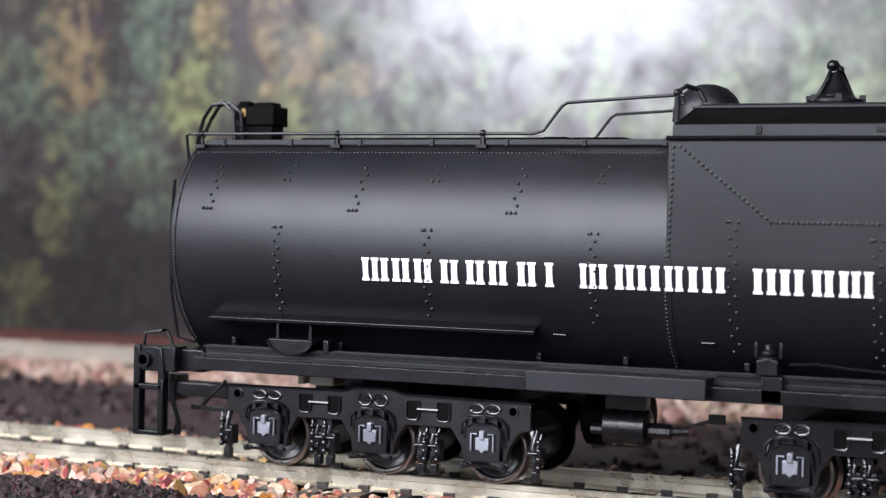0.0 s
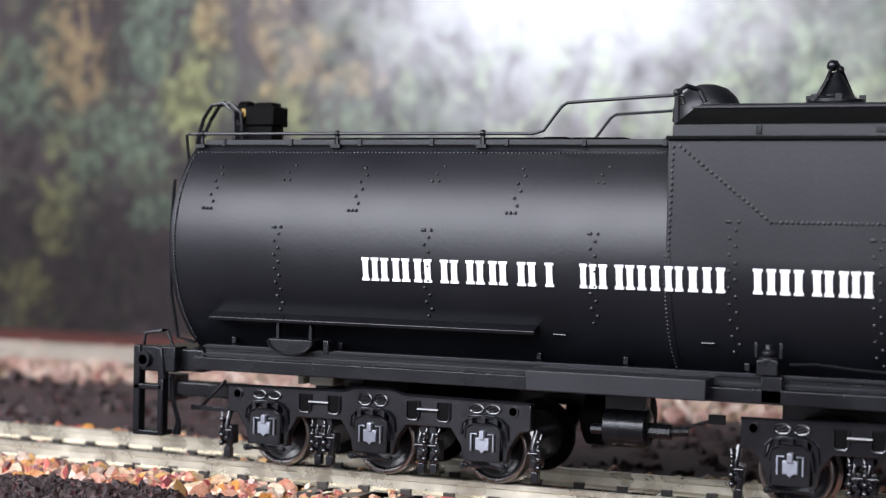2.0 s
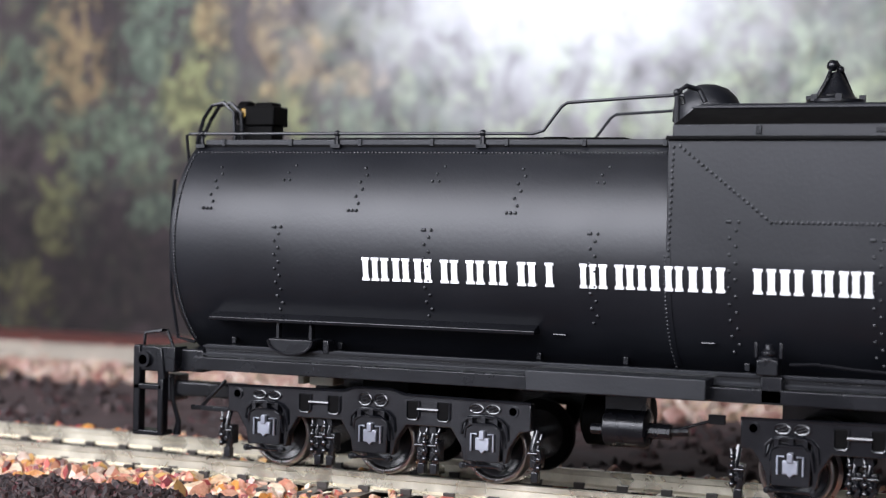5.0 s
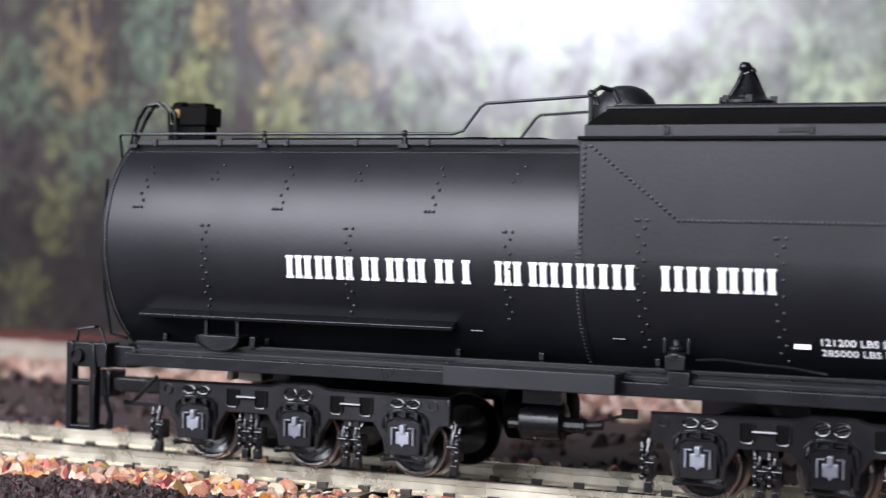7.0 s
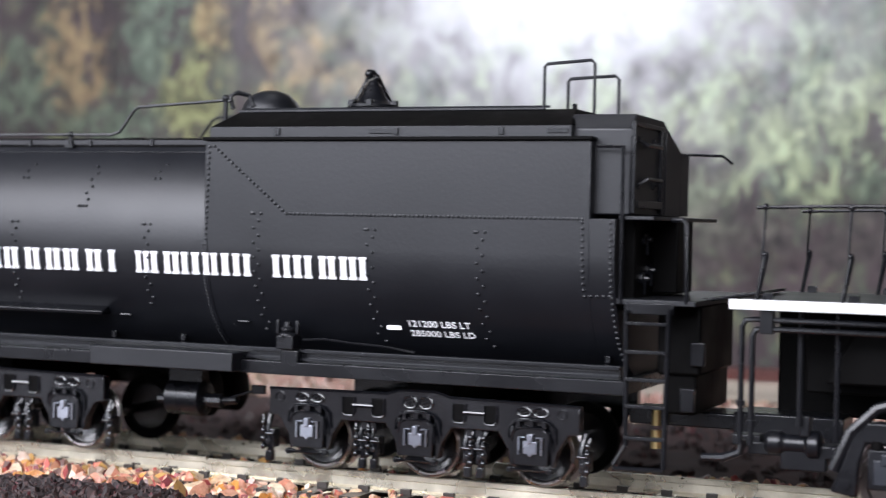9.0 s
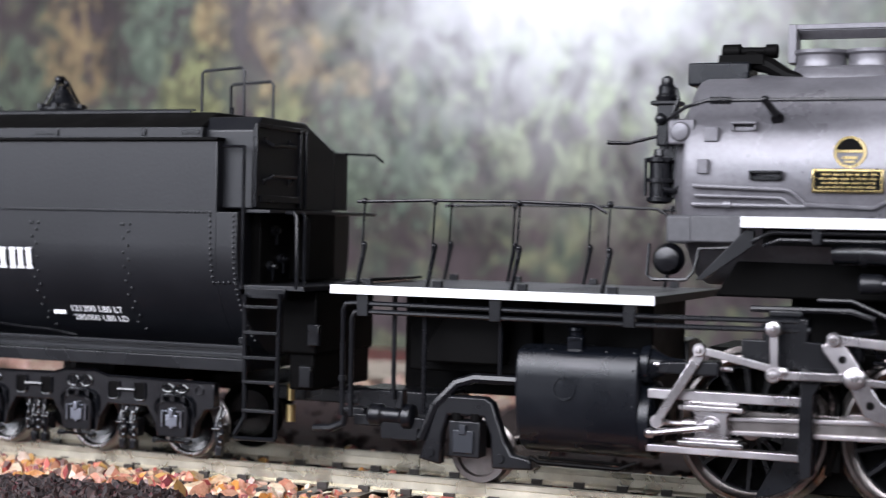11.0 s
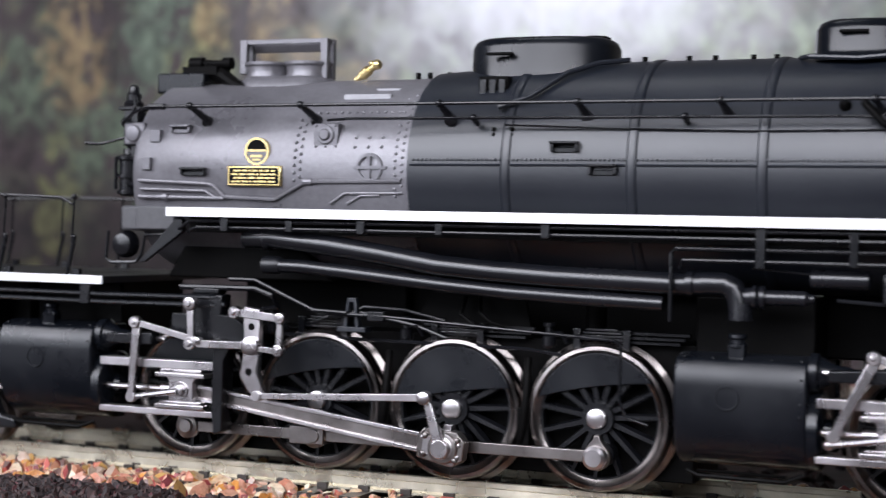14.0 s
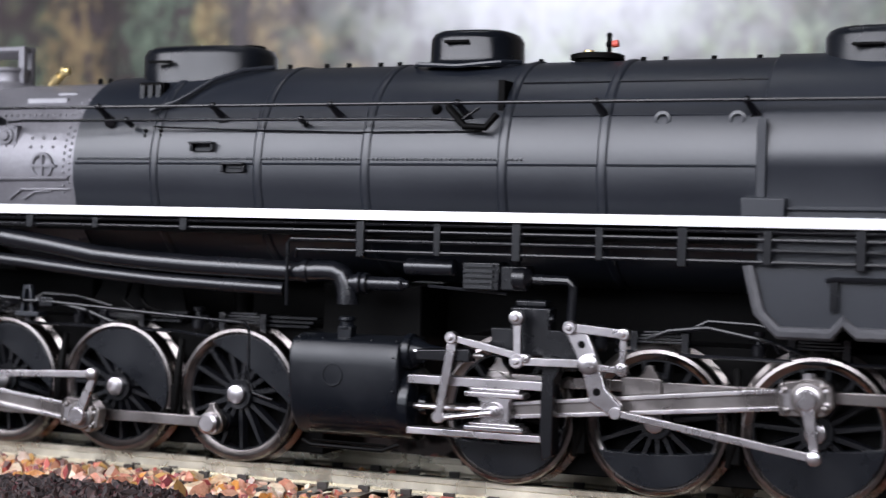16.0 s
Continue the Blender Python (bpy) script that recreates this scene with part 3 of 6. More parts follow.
def six_wheel_truck(cx):
    """Cast sideframes with journal boxes, springs and brake hangers; a part of the tender."""
    def outline():
        top = [(-22.4, 11.4), (-4.5, 11.6), (-2.6, 12.2), (2.6, 12.2), (4.5, 11.6), (22.4, 11.4)]
        low = [(22.4, 7.8)]
        for j in (16.1, 0.0, -16.1):
            low += [(j + 4.8, 7.6), (j + 3.4, 5.4), (j + 3.0, 3.4), (j + 2.5, 3.4), (j + 2.2, 8.6), (j - 2.2, 8.6), (j - 2.5, 3.4), (j - 3.0, 3.4), (j - 3.4, 5.4), (j - 4.8, 7.6)]
        return [(cx + x, z) for x, z in top + low + [(-22.4, 7.8)]]
    s = Shape().prism(outline(), -14.2, -12.6)
    far = Shape().prism(outline(), 12.6, 14.2)
    truck = part("truck", s, TRUCK, TENDER, "cast black six-wheel truck sideframes", bevel=0.15)
    part("far_sideframe", far, TRUCK, truck)
    rim = Shape()
    o = outline()[:6]
    for (xa, za), (xb, zb) in zip(o, o[1:]):
        rim.rod((xa, -14.1, za), (xb, -14.1, zb), 0.22, n=6)
    for j in (16.1, 0.0, -16.1):
        rim.tube([(cx + j - 3.0, -14.3, 7.4), (cx + j - 2.6, -14.3, 8.9), (cx + j - 1.2, -14.3, 9.5), (cx + j + 1.2, -14.3, 9.5), (cx + j + 2.6, -14.3, 8.9), (cx + j + 3.0, -14.3, 7.2)], 0.24, 6)
    part("frame_rim", rim, TRUCK, truck)
    # raised matt black patches; their colour stands for the shade inside openings
    holes = Shape()
    for j in (8.05, -8.05):
        for d in (-2.2, 2.2):
            holes.box(cx + j + d - 0.85, cx + j + d + 0.85, -14.32, -14.0, 8.5, 10.9)
    part("recess_shade", holes, MATT, truck, bevel=0.2)
    seat = Shape()
    for j in (16.1, 0.0, -16.1):
        x = cx + j
        seat.tube([(x - 3.2, -14.35, 7.0), (x - 3.1, -14.5, 8.4), (x - 2.3, -14.6, 9.2), (x, -14.65, 9.45), (x + 2.3, -14.6, 9.2), (x + 3.1, -14.5, 8.4), (x + 3.25, -14.35, 6.4)], 0.2, 6)
        seat.tube([(x - 2.6, -14.9, 6.6), (x - 2.4, -15.0, 8.0), (x - 1.6, -15.05, 8.5), (x + 1.6, -15.05, 8.5), (x + 2.4, -15.0, 8.0), (x + 2.75, -14.8, 5.4)], 0.14, 6)
        seat.box(x - 2.0, x - 1.5, -15.0, -14.2, 8.3, 9.3).box(x + 1.5, x + 2.0, -15.0, -14.2, 8.3, 9.3).box(x - 0.3, x + 0.3, -15.0, -14.2, 8.4, 9.4)
        seat.rod((x - 2.9, -15.15, 3.05), (x + 2.9, -15.15, 3.05), 0.14, n=6)
        for d in (-2.75, 2.75):
            seat.turned((x + d, -14.9, 3.05), "y", [(0.3, 0.42), (-0.35, 0.42), (-0.35, 0.24), (-0.6, 0.2)], 10)
    part("pedestal_arch", seat, TRUCK, truck)
    ribs = Shape()
    for j in (8.05, -8.05):
        ribs.rod((cx + j - 1.5, -14.4, 9.8), (cx + j + 1.5, -14.4, 9.8), 0.28, n=8)
        for d in (-2.2, 2.2):
            x = cx + j + d
            ribs.tube([(x - 0.9, -14.4, 10.9), (x - 0.9, -14.4, 8.8), (x - 0.5, -14.4, 8.4), (x + 0.5, -14.4, 8.4), (x + 0.9, -14.4, 8.8), (x + 0.9, -14.4, 10.9)], 0.13, 5)
    for x in (-20.8, 20.0):
        ribs.turned((cx + x, -14.2, 10.3), "y", [(0, 0.75), (-0.2, 0.75), (-0.2, 0.55), (0, 0.5)], 14)
    part("frame_ribs", ribs, TRUCK, truck)
    for j in (16.1, 0.0, -16.1):
        x = cx + j
        zs = 0.7 if j == 0 else 0.0
        for d in (-1.15, 1.15):
            w = 0.95
            sp = Shape()
            sp.tube([(x + d + w * math.cos(k * math.tau / 12), -14.38, 10.42 + zs * 0.4 + (0.55 + 0.35 * zs) * math.sin(k * math.tau / 12)) for k in range(13)], 0.13, 5)
            for h in ((-0.2, 0.2) if j else (-0.45, 0.0, 0.45)):
                sp.rod((x + d - 0.6, -14.4, 10.3 + h - 0.12 + zs * 0.4), (x + d + 0.6, -14.4, 10.5 + h + 0.1 + zs * 0.4), 0.12, n=6)
            part("spring", sp, TRUCK, truck)
        jb = Shape()
        jb.prism([(x - 2.3, 3.6), (x + 2.3, 3.6), (x + 2.5, 7.8), (x + 1.3, 8.5), (x - 1.3, 8.5), (x - 2.5, 7.8)], -14.9, -12.0)
        jb.tube([(x - 2.6, -14.9, 3.0), (x + 2.6, -14.9, 3.0)], 0.22, 6)
        for d in (-2.3, 2.3):
            jb.rod((x + d, -15.1, 3.0), (x + d, -14.4, 3.0), 0.36, n=8)
        box = part("journal_box", jb, TRUCK, truck, bevel=0.2)
        ld = Shape()
        ld.prism([(x - 0.95, 5.1), (x - 0.42, 5.1), (x, 4.65), (x + 0.42, 5.1), (x + 0.95, 5.1), (x + 0.95, 6.75), (x - 0.95, 6.75)], -15.3, -14.8)
        ld.box(x - 0.36, x + 0.36, -15.55, -14.8, 6.5, 7.7)
        part("lid", ld, SILVER, box, "bare silver journal lid", bevel=0.12)
        fr = Shape()
        fr.tube([(x - 0.75, -15.2, 7.25), (x - 1.55, -15.2, 7.25), (x - 1.55, -15.2, 5.0)], 0.13, 5)
        fr.tube([(x + 0.75, -15.2, 7.25), (x + 1.55, -15.2, 7.25), (x + 1.55, -15.2, 5.0)], 0.13, 5)
        part("lid_rim", fr, SILVER, box)
        tender_wheelset(truck, x)
    for j in (-22.8, -8.6, -6.8, 6.8, 8.6, 22.8):
        x = cx + j
        bk = Shape().tube([(x, -12.6, 8.0), (x - 0.4, -13.2, 5.5), (x + 0.3, -13.2, 3.5), (x - 0.2, -13.0, 1.6)], [0.45, 0.55, 0.6, 0.45], 7)
        bk.box(x - 0.7, x + 0.7, -13.4, -11.5, 3.0, 5.6)
        bk.box(x - 0.5, x + 0.5, -13.6, -12.5, 1.2, 2.6)
        lean = 0.9 if j > 0 else -0.9
        bk.tube([(x + lean, -13.4, 7.6), (x + lean * 0.6, -13.9, 5.8), (x + lean * 1.1, -13.9, 4.4), (x + lean * 0.4, -13.6, 3.0)], 0.24, 6)
        for h in range(4):
            bk.ball((x + lean * 0.7, -13.9, 3.2 + 1.1 * h), 0.42, 6)
        bk.rod((x - 0.9, -13.7, 5.0), (x + 0.9, -13.7, 5.0), 0.26, n=6).rod((x, -14.0, 3.9), (x, -13.0, 3.9), 0.4, n=8)
        part("brake_hanger", bk, TRUCK, truck, bevel=0.12)
    for j in (-7.7, 7.7):
        part("brake_beam", Shape().box(cx + j - 1.2, cx + j + 1.2, -13.4, -10, 6.4, 7.6), TRUCK, truck, bevel=0.12)
    return truck


six_wheel_truck(-91.8)
six_wheel_truck(-19.8)

# ---- the locomotive ----
LOCO = thing("steam_locomotive", "articulated black steam locomotive with grey smokebox and white running-board edge", "locomotive")
ROD_KEYS = []


def boiler():
    r, zc = 14.6, 41.5
    s = Shape()
    prof = [(112.0, 13.4), (112.0, 14.1), (118.0, 14.5), (140.0, 15.2), (213.0, 15.4), (270.0, 15.4)]
    s.turned((0, 0, zc), "x", prof, 72)
    part("boiler", s, BOILER, LOCO, smooth=30)
    sb = Shape()
    sb.turned((0, 0, 40.9), "x", [(68.3, 11.5), (68.6, 13.2), (69.5, 13.7), (112.1, 14.0)], 72)
    part("smokebox", sb, GRAPHITE, LOCO, "graphite grey smokebox", smooth=30)
    for x, rr in ((126.2, 14.75), (143.2, 15.2), (159.6, 15.25), (179.2, 15.3), (192.6, 15.35)):
        band = Shape().turned((0, 0, zc), "x", [(x - 0.8, rr - 0.3), (x - 0.65, rr + 0.12), (x - 0.3, rr + 0.22), (x + 0.3, rr + 0.22), (x + 0.65, rr + 0.12), (x + 0.8, rr - 0.3)], 72)
        part("boiler_band", band, BOILER, LOCO, smooth=60)


boiler()


def running_board():
    s = Shape()
    s.box(77.0, 330, -17.4, -11.0, 35.3, 36.0)
    part("running_board", s.mirrored(), BLACK, LOCO, bevel=0.08)
    e = Shape().box(77.0, 330, -17.7, -17.3, 34.75, 36.05)
    part("running_board_edge", e, WHITE, LOCO, "white painted edge", bevel=0.06)
    d = Shape()
    d.box(22.4, 66.6, -17.4, 17.4, 25.0, 26.0)
    part("pilot_frame", Shape().box(24.5, 48, 2, 10, 10.5, 25.0), MATT, LOCO, bevel=0.3)
    part("rear_deck", d, BLACK, LOCO, bevel=0.1)
    e = Shape().box(22.2, 66.6, -17.7, -17.3, 24.9, 26.1)
    part("deck_edge", e, WHITE, LOCO, "white painted edge", bevel=0.06)
    # box reaches low: its black stands for rigging and shade under the wheels
    f = Shape()
    f.box(71, 150, -6.8, 6.8, 1.6, 19.5)
    part("frame", f, MATT, LOCO, bevel=0.2)
    part("frame", Shape().box(171, 330, -6.8, 6.8, 1.6, 19.5), MATT, LOCO, bevel=0.2)
    # added black blocks standing in for the shaded depth behind the pipes
    part("shade_block", Shape().box(106, 156.5, 2, 9, 18, 31), MATT, LOCO, bevel=0.3)
    part("shade_block", Shape().box(164.5, 330, 1, 9, 18, 31), MATT, LOCO, bevel=0.3)
    part("boiler_bearing", Shape().box(80, 106.2, 0, 8, 18, 33), MATT, LOCO, bevel=0.3)


running_board()
R_DRIVER, Z_AXLE, CRANK = 9.6, 9.7, 4.67
ENGINES = [(0.0, 167.5), (101.3, 23.0)]        # offset along the loco, crank angle at the start
AXLES = [77.5, 97.7, 117.9, 138.1]


def turn(theta, at):
    """A pose at a place, turned anticlockwise as seen from the camera's side."""
    return pose(at[0] * MM, at[1] * MM, at[2] * MM, 0, -theta, 0)


def driver(x, phase, main):
    """Spoked driving wheels on an axle, built with the crank pin pointing along +x."""
    sh = Shape()
    for side in (-1, 1):
        sh.turned((0, 0, 0), "y", [(side * h, r) for h, r in ((7.3, 8.0), (7.3, 10.1), (7.9, 10.35), (8.3, 9.66), (10.0, 9.58), (10.4, 9.3), (10.5, 8.85), (10.2, 8.65), (9.9, 8.0))], 64, True)
    wheel = part("driving_wheel", sh, TYRE, LOCO, "bright-rimmed black spoked driving wheel")
    c = Shape()
    for side in (-1, 1):
        c.turned((0, 0, 0), "y", [(side * h, r) for h, r in ((8.2, 7.75), (8.2, 8.65), (9.7, 8.65), (9.7, 7.75))], 48, True)
        c.turned((0, 0, 0), "y", [(side * h, r) for h, r in ((7.8, 0.5), (7.8, 2.3), (10.6, 2.1), (10.6, 0.5))], 24)
        n = 15
        for k in range(n):
            a = math.tau * (k + 0.5) / n
            u, w = Vector((math.cos(a), 0, math.sin(a))), Vector((-math.sin(a), 0, math.cos(a)))
            rings = []
            for rad, hw in ((1.6, 0.55), (8.2, 0.38)):
                p = u * rad
                rings.append([p + w * hw + Vector((0, side * 8.6, 0)), p + w * hw * 0.6 + Vector((0, side * 9.8, 0)), p - w * hw * 0.6 + Vector((0, side * 9.8, 0)), p - w * hw + Vector((0, side * 8.6, 0))])
            c.loft(rings)
        c.prism([(CRANK + 1.6 * math.cos(t), 1.6 * math.sin(t)) for t in [math.tau * k / 16 for k in range(16)]], side * 8.4, side * 10.7)
    part("spokes", c, CAST, wheel, "black cast spokes")
    w = Shape()
    half = 78 if main else 65
    ring = arc(0, 0, 8.5, 180 - half, 180 + half, 18)
    cx, hz = 8.5 * math.cos(radians(half)), 8.5 * math.sin(radians(half))
    ring += [(-cx - 0.5 * (1 - (k / 4 - 1) ** 2), -hz + hz * k / 4) for k in range(1, 8)]
    w.prism(ring, -10.3, -8.3)
    part("counterweight", w, WEIGHT, wheel, "dark grey counterweight", bevel=0.12)
    hub = Shape().turned((0, 0, 0), "y", [(-10.0, 1.35), (-11.2, 1.3), (-11.3, 1.1)], 20)
    hub.rod((0, -8, 0), (0, 8, 0), 1.2)
    part("axle", hub, NICKEL, wheel, "bright axle end")
    WHEELS.append((wheel, (x, 0, Z_AXLE), R_DRIVER, phase))


def engine(dx, phase):
    for k, x in enumerate(AXLES):
        driver(x + dx, phase, k == 2)


for dx, phase in ENGINES:
    engine(dx, phase)


def cylinder_details(body, dx):
    s = Shape()
    s.turned((55.0 + dx, -17.1, 14.0), "y", [(0.2, 1.6), (-0.22, 1.5), (-0.22, 1.3), (0.2, 1.2)], 28, True)
    part("cover_ring", s, WEIGHT, body)
    s = Shape().box(54.6 + dx, 56.6 + dx, -15.0, -13.2, 18.5, 20.4)
    s.turned((55.6 + dx, -14.1, 20.0), "z", [(0, 1.15), (0.5, 1.15), (0.55, 0.9), (1.1, 0.9), (1.15, 1.15), (1.7, 1.1)], 18)
    part("relief_valve", s, WEIGHT, body, bevel=0.1)
    s = Shape()
    s.turned((64.6 + dx, -12.2, 10.3), "x", [(0, 4.9), (1.2, 4.9), (1.5, 4.4), (1.6, 1.6), (2.4, 1.4), (2.4, 0.8)], 32)
    part("cylinder_head", s, WEIGHT, body)
    s = Shape()
    s.turned((64.6 + dx, -14.0, 17.4), "x", [(0, 2.4), (0.9, 2.4), (1.1, 2.0), (3.0, 1.1), (5.0, 0.8), (5.0, 0.5)], 24)
    part("valve_chest_head", s, WEIGHT, body)
    s = Shape().rivets([(49.4 + 3.6 * k + dx, -16.0, 18.75) for k in range(5)] + [(63.9 + dx, -17.1, 12.2 + 1.5 * k) for k in range(4)], 0.2)
    part("bolts", s, WEIGHT, body)
    s = Shape()
    s.tube([(50 + dx, -15.5, 4.8), (51.5 + dx, -16.0, 4.3), (62 + dx, -16.0, 4.2), (64 + dx, -15.0, 5.0)], 0.3, 8)
    s.tube([(51 + dx, -14.5, 4.7), (62 + dx, -14.5, 4.6)], 0.22, 6)
    part("drain_pipe", s, MATT, body)


def cylinders(dx):
    s = Shape()
    ring = [(-8, 19.0), (-13.5, 19.2), (-16.2, 18.6), (-17.05, 17.3), (-17.2, 15.4), (-17.15, 13.0), (-16.9, 11.0), (-16.4, 9.2), (-15.5, 7.4), (-14.2, 6.1), (-12.4, 5.3), (-8, 5.0)]
    s.prism(ring, 48.4 + dx, 64.6 + dx, "x")
    body = part("cylinder", s, WEIGHT, LOCO, bevel=0.3)
    far = Shape().prism([(-y, z) for y, z in ring], 48.4 + dx, 64.6 + dx, "x")
    part("far_cylinder", far, WEIGHT, LOCO, bevel=0.3)
    part("cylinder_saddle", Shape().box(49 + dx, 64 + dx, -8.5, 8.5, 6, 26), MATT, LOCO, bevel=0.3)
    cylinder_details(body, dx)
    return body


for dx, _ in ENGINES:
    cylinders(dx)


# ---- tender details ----
def lettering():
    """White company lettering as plain serifed bars, one shape a letter, and the painted weights."""
    words = [(-92.35, [2.6, 2.95, 3.0, 3.6, 3.45, 3.0, 3.75, 3.6]), (-62.2, [2.75, 3.9, 3.15, 2.3, 2.9, 2.35, 3.4]), (-40.4, [3.5, 2.15, 4.1, 3.6, 3.3])]
    for x, widths in words:
        shrink = {8: 27.0, 7: 18.7, 5: 14.4}[len(widths)] / sum(widths)
        for width in widths:
            w = width * shrink - 0.30
            thin = width < 2.4
            s = Shape()
            bar = min(0.82, 0.31 * w)
            for a, b in ([(0.5 * w - 0.45, 0.5 * w + 0.45)] if thin else [(0.14, 0.14 + bar), (w - 0.14 - bar, w - 0.14)]):
                for z0, z1, g in ((26.75, 27.13, 0.16), (27.13, 28.3, 0.0), (28.3, 29.45, 0.0), (29.45, 29.82, 0.16)):
                    ring = []
                    for z in (z0, z1):
                        y = tank_y(z)
                        ring.append([(x + a - g, y - 0.22, z), (x + b + g, y - 0.22, z), (x + b + g, y + 0.2, z), (x + a - g, y + 0.2, z)])
                    s.loft(ring)
            part("letter_bar", s, WHITE, TENDER, "white painted letter shape")
            x += width * shrink
    for text, x, z in (("121200 LBS LT", -21.6, 20.75), ("285000 LBS LD", -21.4, 19.45)):
        c = bpy.data.curves.new("weight_text", "FONT")
        c.body, c.size, c.extrude, c.space_character = text, 1.45 * MM, 0.02 * MM, 1.02
        c.materials.append(WHITE)
        ob = new("weight_text", c)
        ob.parent = TENDER
        y = tank_y(z + 0.4)
        lean = -math.degrees(math.asin((z + 0.4 - Z_TANK) / R_TANK))
        ob.matrix_basis = pose(x * MM, (y - 0.06 + 0.3) * MM, z * MM, 90 + lean, 0, 0)
        ob.data.offset = 0.00002
    y = tank_y(20.6)
    part("initials_bar", Shape().box(-24.6, -22.6, y - 0.12, y + 0.4, 20.2, 21.2), WHITE, TENDER, "white painted initials")


lettering()


def tender_top():
    s = Shape()
    y = -11.0
    s.tube([(-124.0, y + 2, 40.0), (-123.9, y + 0.5, 46.4), (-123.0, y, 46.6), (-71.0, y, 46.5), (-69.6, y, 46.9), (-67.2, y, 50.0), (-66.4, y, 50.5), (-52.2, y, 51.3), (-51.0, y, 51.2)], 0.22, 8)
    part("handrail", s, BLACK, TENDER)
    s = Shape()
    y = 11.0
    s.tube([(-123.0, y, 46.6), (-71.0, y, 46.5), (-69.6, y, 46.9), (-67.2, y, 50.0), (-66.4, y, 50.5), (-52.2, y, 51.3)], 0.22, 8)
    part("handrail", s, BLACK, TENDER)
    for yy in (-11.0, 11.0):
        for x in (-121.0, -99.6, -78.1):
            p = Shape().rod((x, yy, 45.0), (x, yy, 46.4), 0.42, 0.3, 8).ball((x, yy, 46.55), 0.5, 8)
            p.box(x - 0.7, x + 0.7, yy - 0.6, yy + 0.6, 44.6, 45.1)
            part("stanchion", p, CAST, TENDER)
        part("end_post", Shape().rod((-51.9, yy, 45.3), (-51.9, yy, 51.4), 0.34, n=8).ball((-51.9, yy, 51.6), 0.55, 8), BLACK, TENDER)
    d = Shape()
    for y0, y1, x0, x1 in ((-6, 6, -108, -60),):
        d.box(x0, x1, y0, y1, 45.0, 46.3)
    d.box(-70.5, -67, -9, -6, 45.0, 46.2)
    part("deck_plate", d, MATT, TENDER, bevel=0.3)
    h = Shape()
    h.box(-119.2, -114.3, -2.2, 2.2, 48.3, 51.2).box(-121.5, -114.8, -1.8, 1.8, 45.0, 48.6)
    h.turned((-119.2, 0, 50.2), "x", [(0, 1.9), (-1.6, 1.9), (-2.0, 1.6), (-2.0, 0.4)], 20)
    h.box(-118.0, -115.0, -1.4, 1.4, 51.0, 51.8)
    lamp = part("backup_light", h, MATT, TENDER, "black boxy back-up lamp", bevel=0.25)
    # the lit lamp's amber glow is only a surface colour here
    part("lamp_reflector", Shape().turned((-119.6, -1.95, 50.2), "y", [(0, 0.7), (-0.12, 0.6)], 14), AMBER, lamp, "small lens coloured amber for the lamp's glow")
    c = Shape()
    for dy, r in ((-3.5, 0), (-2.4, 0.6)):
        c.tube([(-123.6, dy - 4, 42.0), (-125.2, dy - 2, 45.6), (-125.4 + r, dy, 49.2), (-124.0 + r, dy, 51.2), (-122.0 + r, dy, 51.6), (-120.3 + r, dy, 50.2), (-120.0 + r, dy, 46.5), (-120.0 + r, dy, 45.0)], 0.3, 8)
    part("conduit", c, CAST, TENDER)
    dm = Shape()
    dm.turned((-50.6, 0, 48.6), "z", [(0, 4.6), (1.8, 4.5), (3.3, 3.8), (4.4, 2.6), (4.9, 1.2), (5.0, 0.1)], 28)
    part("dome", dm, BLACK, TENDER)
    br = Shape().tube([(-51.4, -9.8, 50.2), (-51.9, -9.8, 52.0), (-51.2, -9.0, 52.6), (-49.8, -8.0, 52.2), (-49.0, -8.0, 50.6)], 0.34, 8)
    part("bracket", br, BLACK, TENDER)
    k = Shape()
    k.turned((-34.0, 0, 49.6), "z", [(0, 2.8), (1.2, 2.8), (1.3, 3.7), (1.7, 3.7), (1.9, 2.7), (2.4, 2.2), (3.4, 1.7), (4.4, 1.1), (5.2, 0.7), (5.4, 0.1)], 24)
    hatch = part("filler_hatch", k, CAST, TENDER, "black conical filler hatch with clamp")
    cl = Shape()
    cl.tube([(-36.2, -2.2, 51.2), (-35.0, -1.6, 53.6), (-34.4, -0.6, 55.6), (-34.0, 0, 56.2), (-33.4, 0.6, 55.2), (-31.9, 2.0, 51.4)], 0.24, 8)
    cl.ball((-34.4, -0.5, 55.7), 0.75, 10).ball((-33.5, 0.2, 55.2), 0.55, 8)
    for a in range(6):
        cl.box(-34.0 + 3.4 * math.cos(a) - 0.4, -34.0 + 3.4 * math.cos(a) + 0.4, 3.4 * math.sin(a) - 0.4, 3.4 * math.sin(a) + 0.4, 51.0, 51.9)
    part("clamp", cl, CAST, hatch)
    for x0, x1, z1, z2, y in ((-7.0, 0.1, 56.4, 56.8, -3.0), (-5.6, 1.7, 54.9, 55.2, 3.0)):
        g = Shape().tube([(x0, y, 49.5), (x0, y, z1 - 0.4), (x0 + 0.4, y, z1), (x1 - 0.5, y, z2), (x1, y, z2 - 0.5), (x1, y, 49.0)], 0.24, 8)
        part("grab_rail", g, BLACK, TENDER)
    part("rod_along_roof", Shape().tube([(-49, -10.4, 50.05), (-3.6, -10.4, 50.05)], 0.16, 6), BLACK, TENDER)
    part("post", Shape().rod((-3.6, 0, 49.5), (-3.6, 0, 51.2), 0.35, n=8), CAST, TENDER)


tender_top()


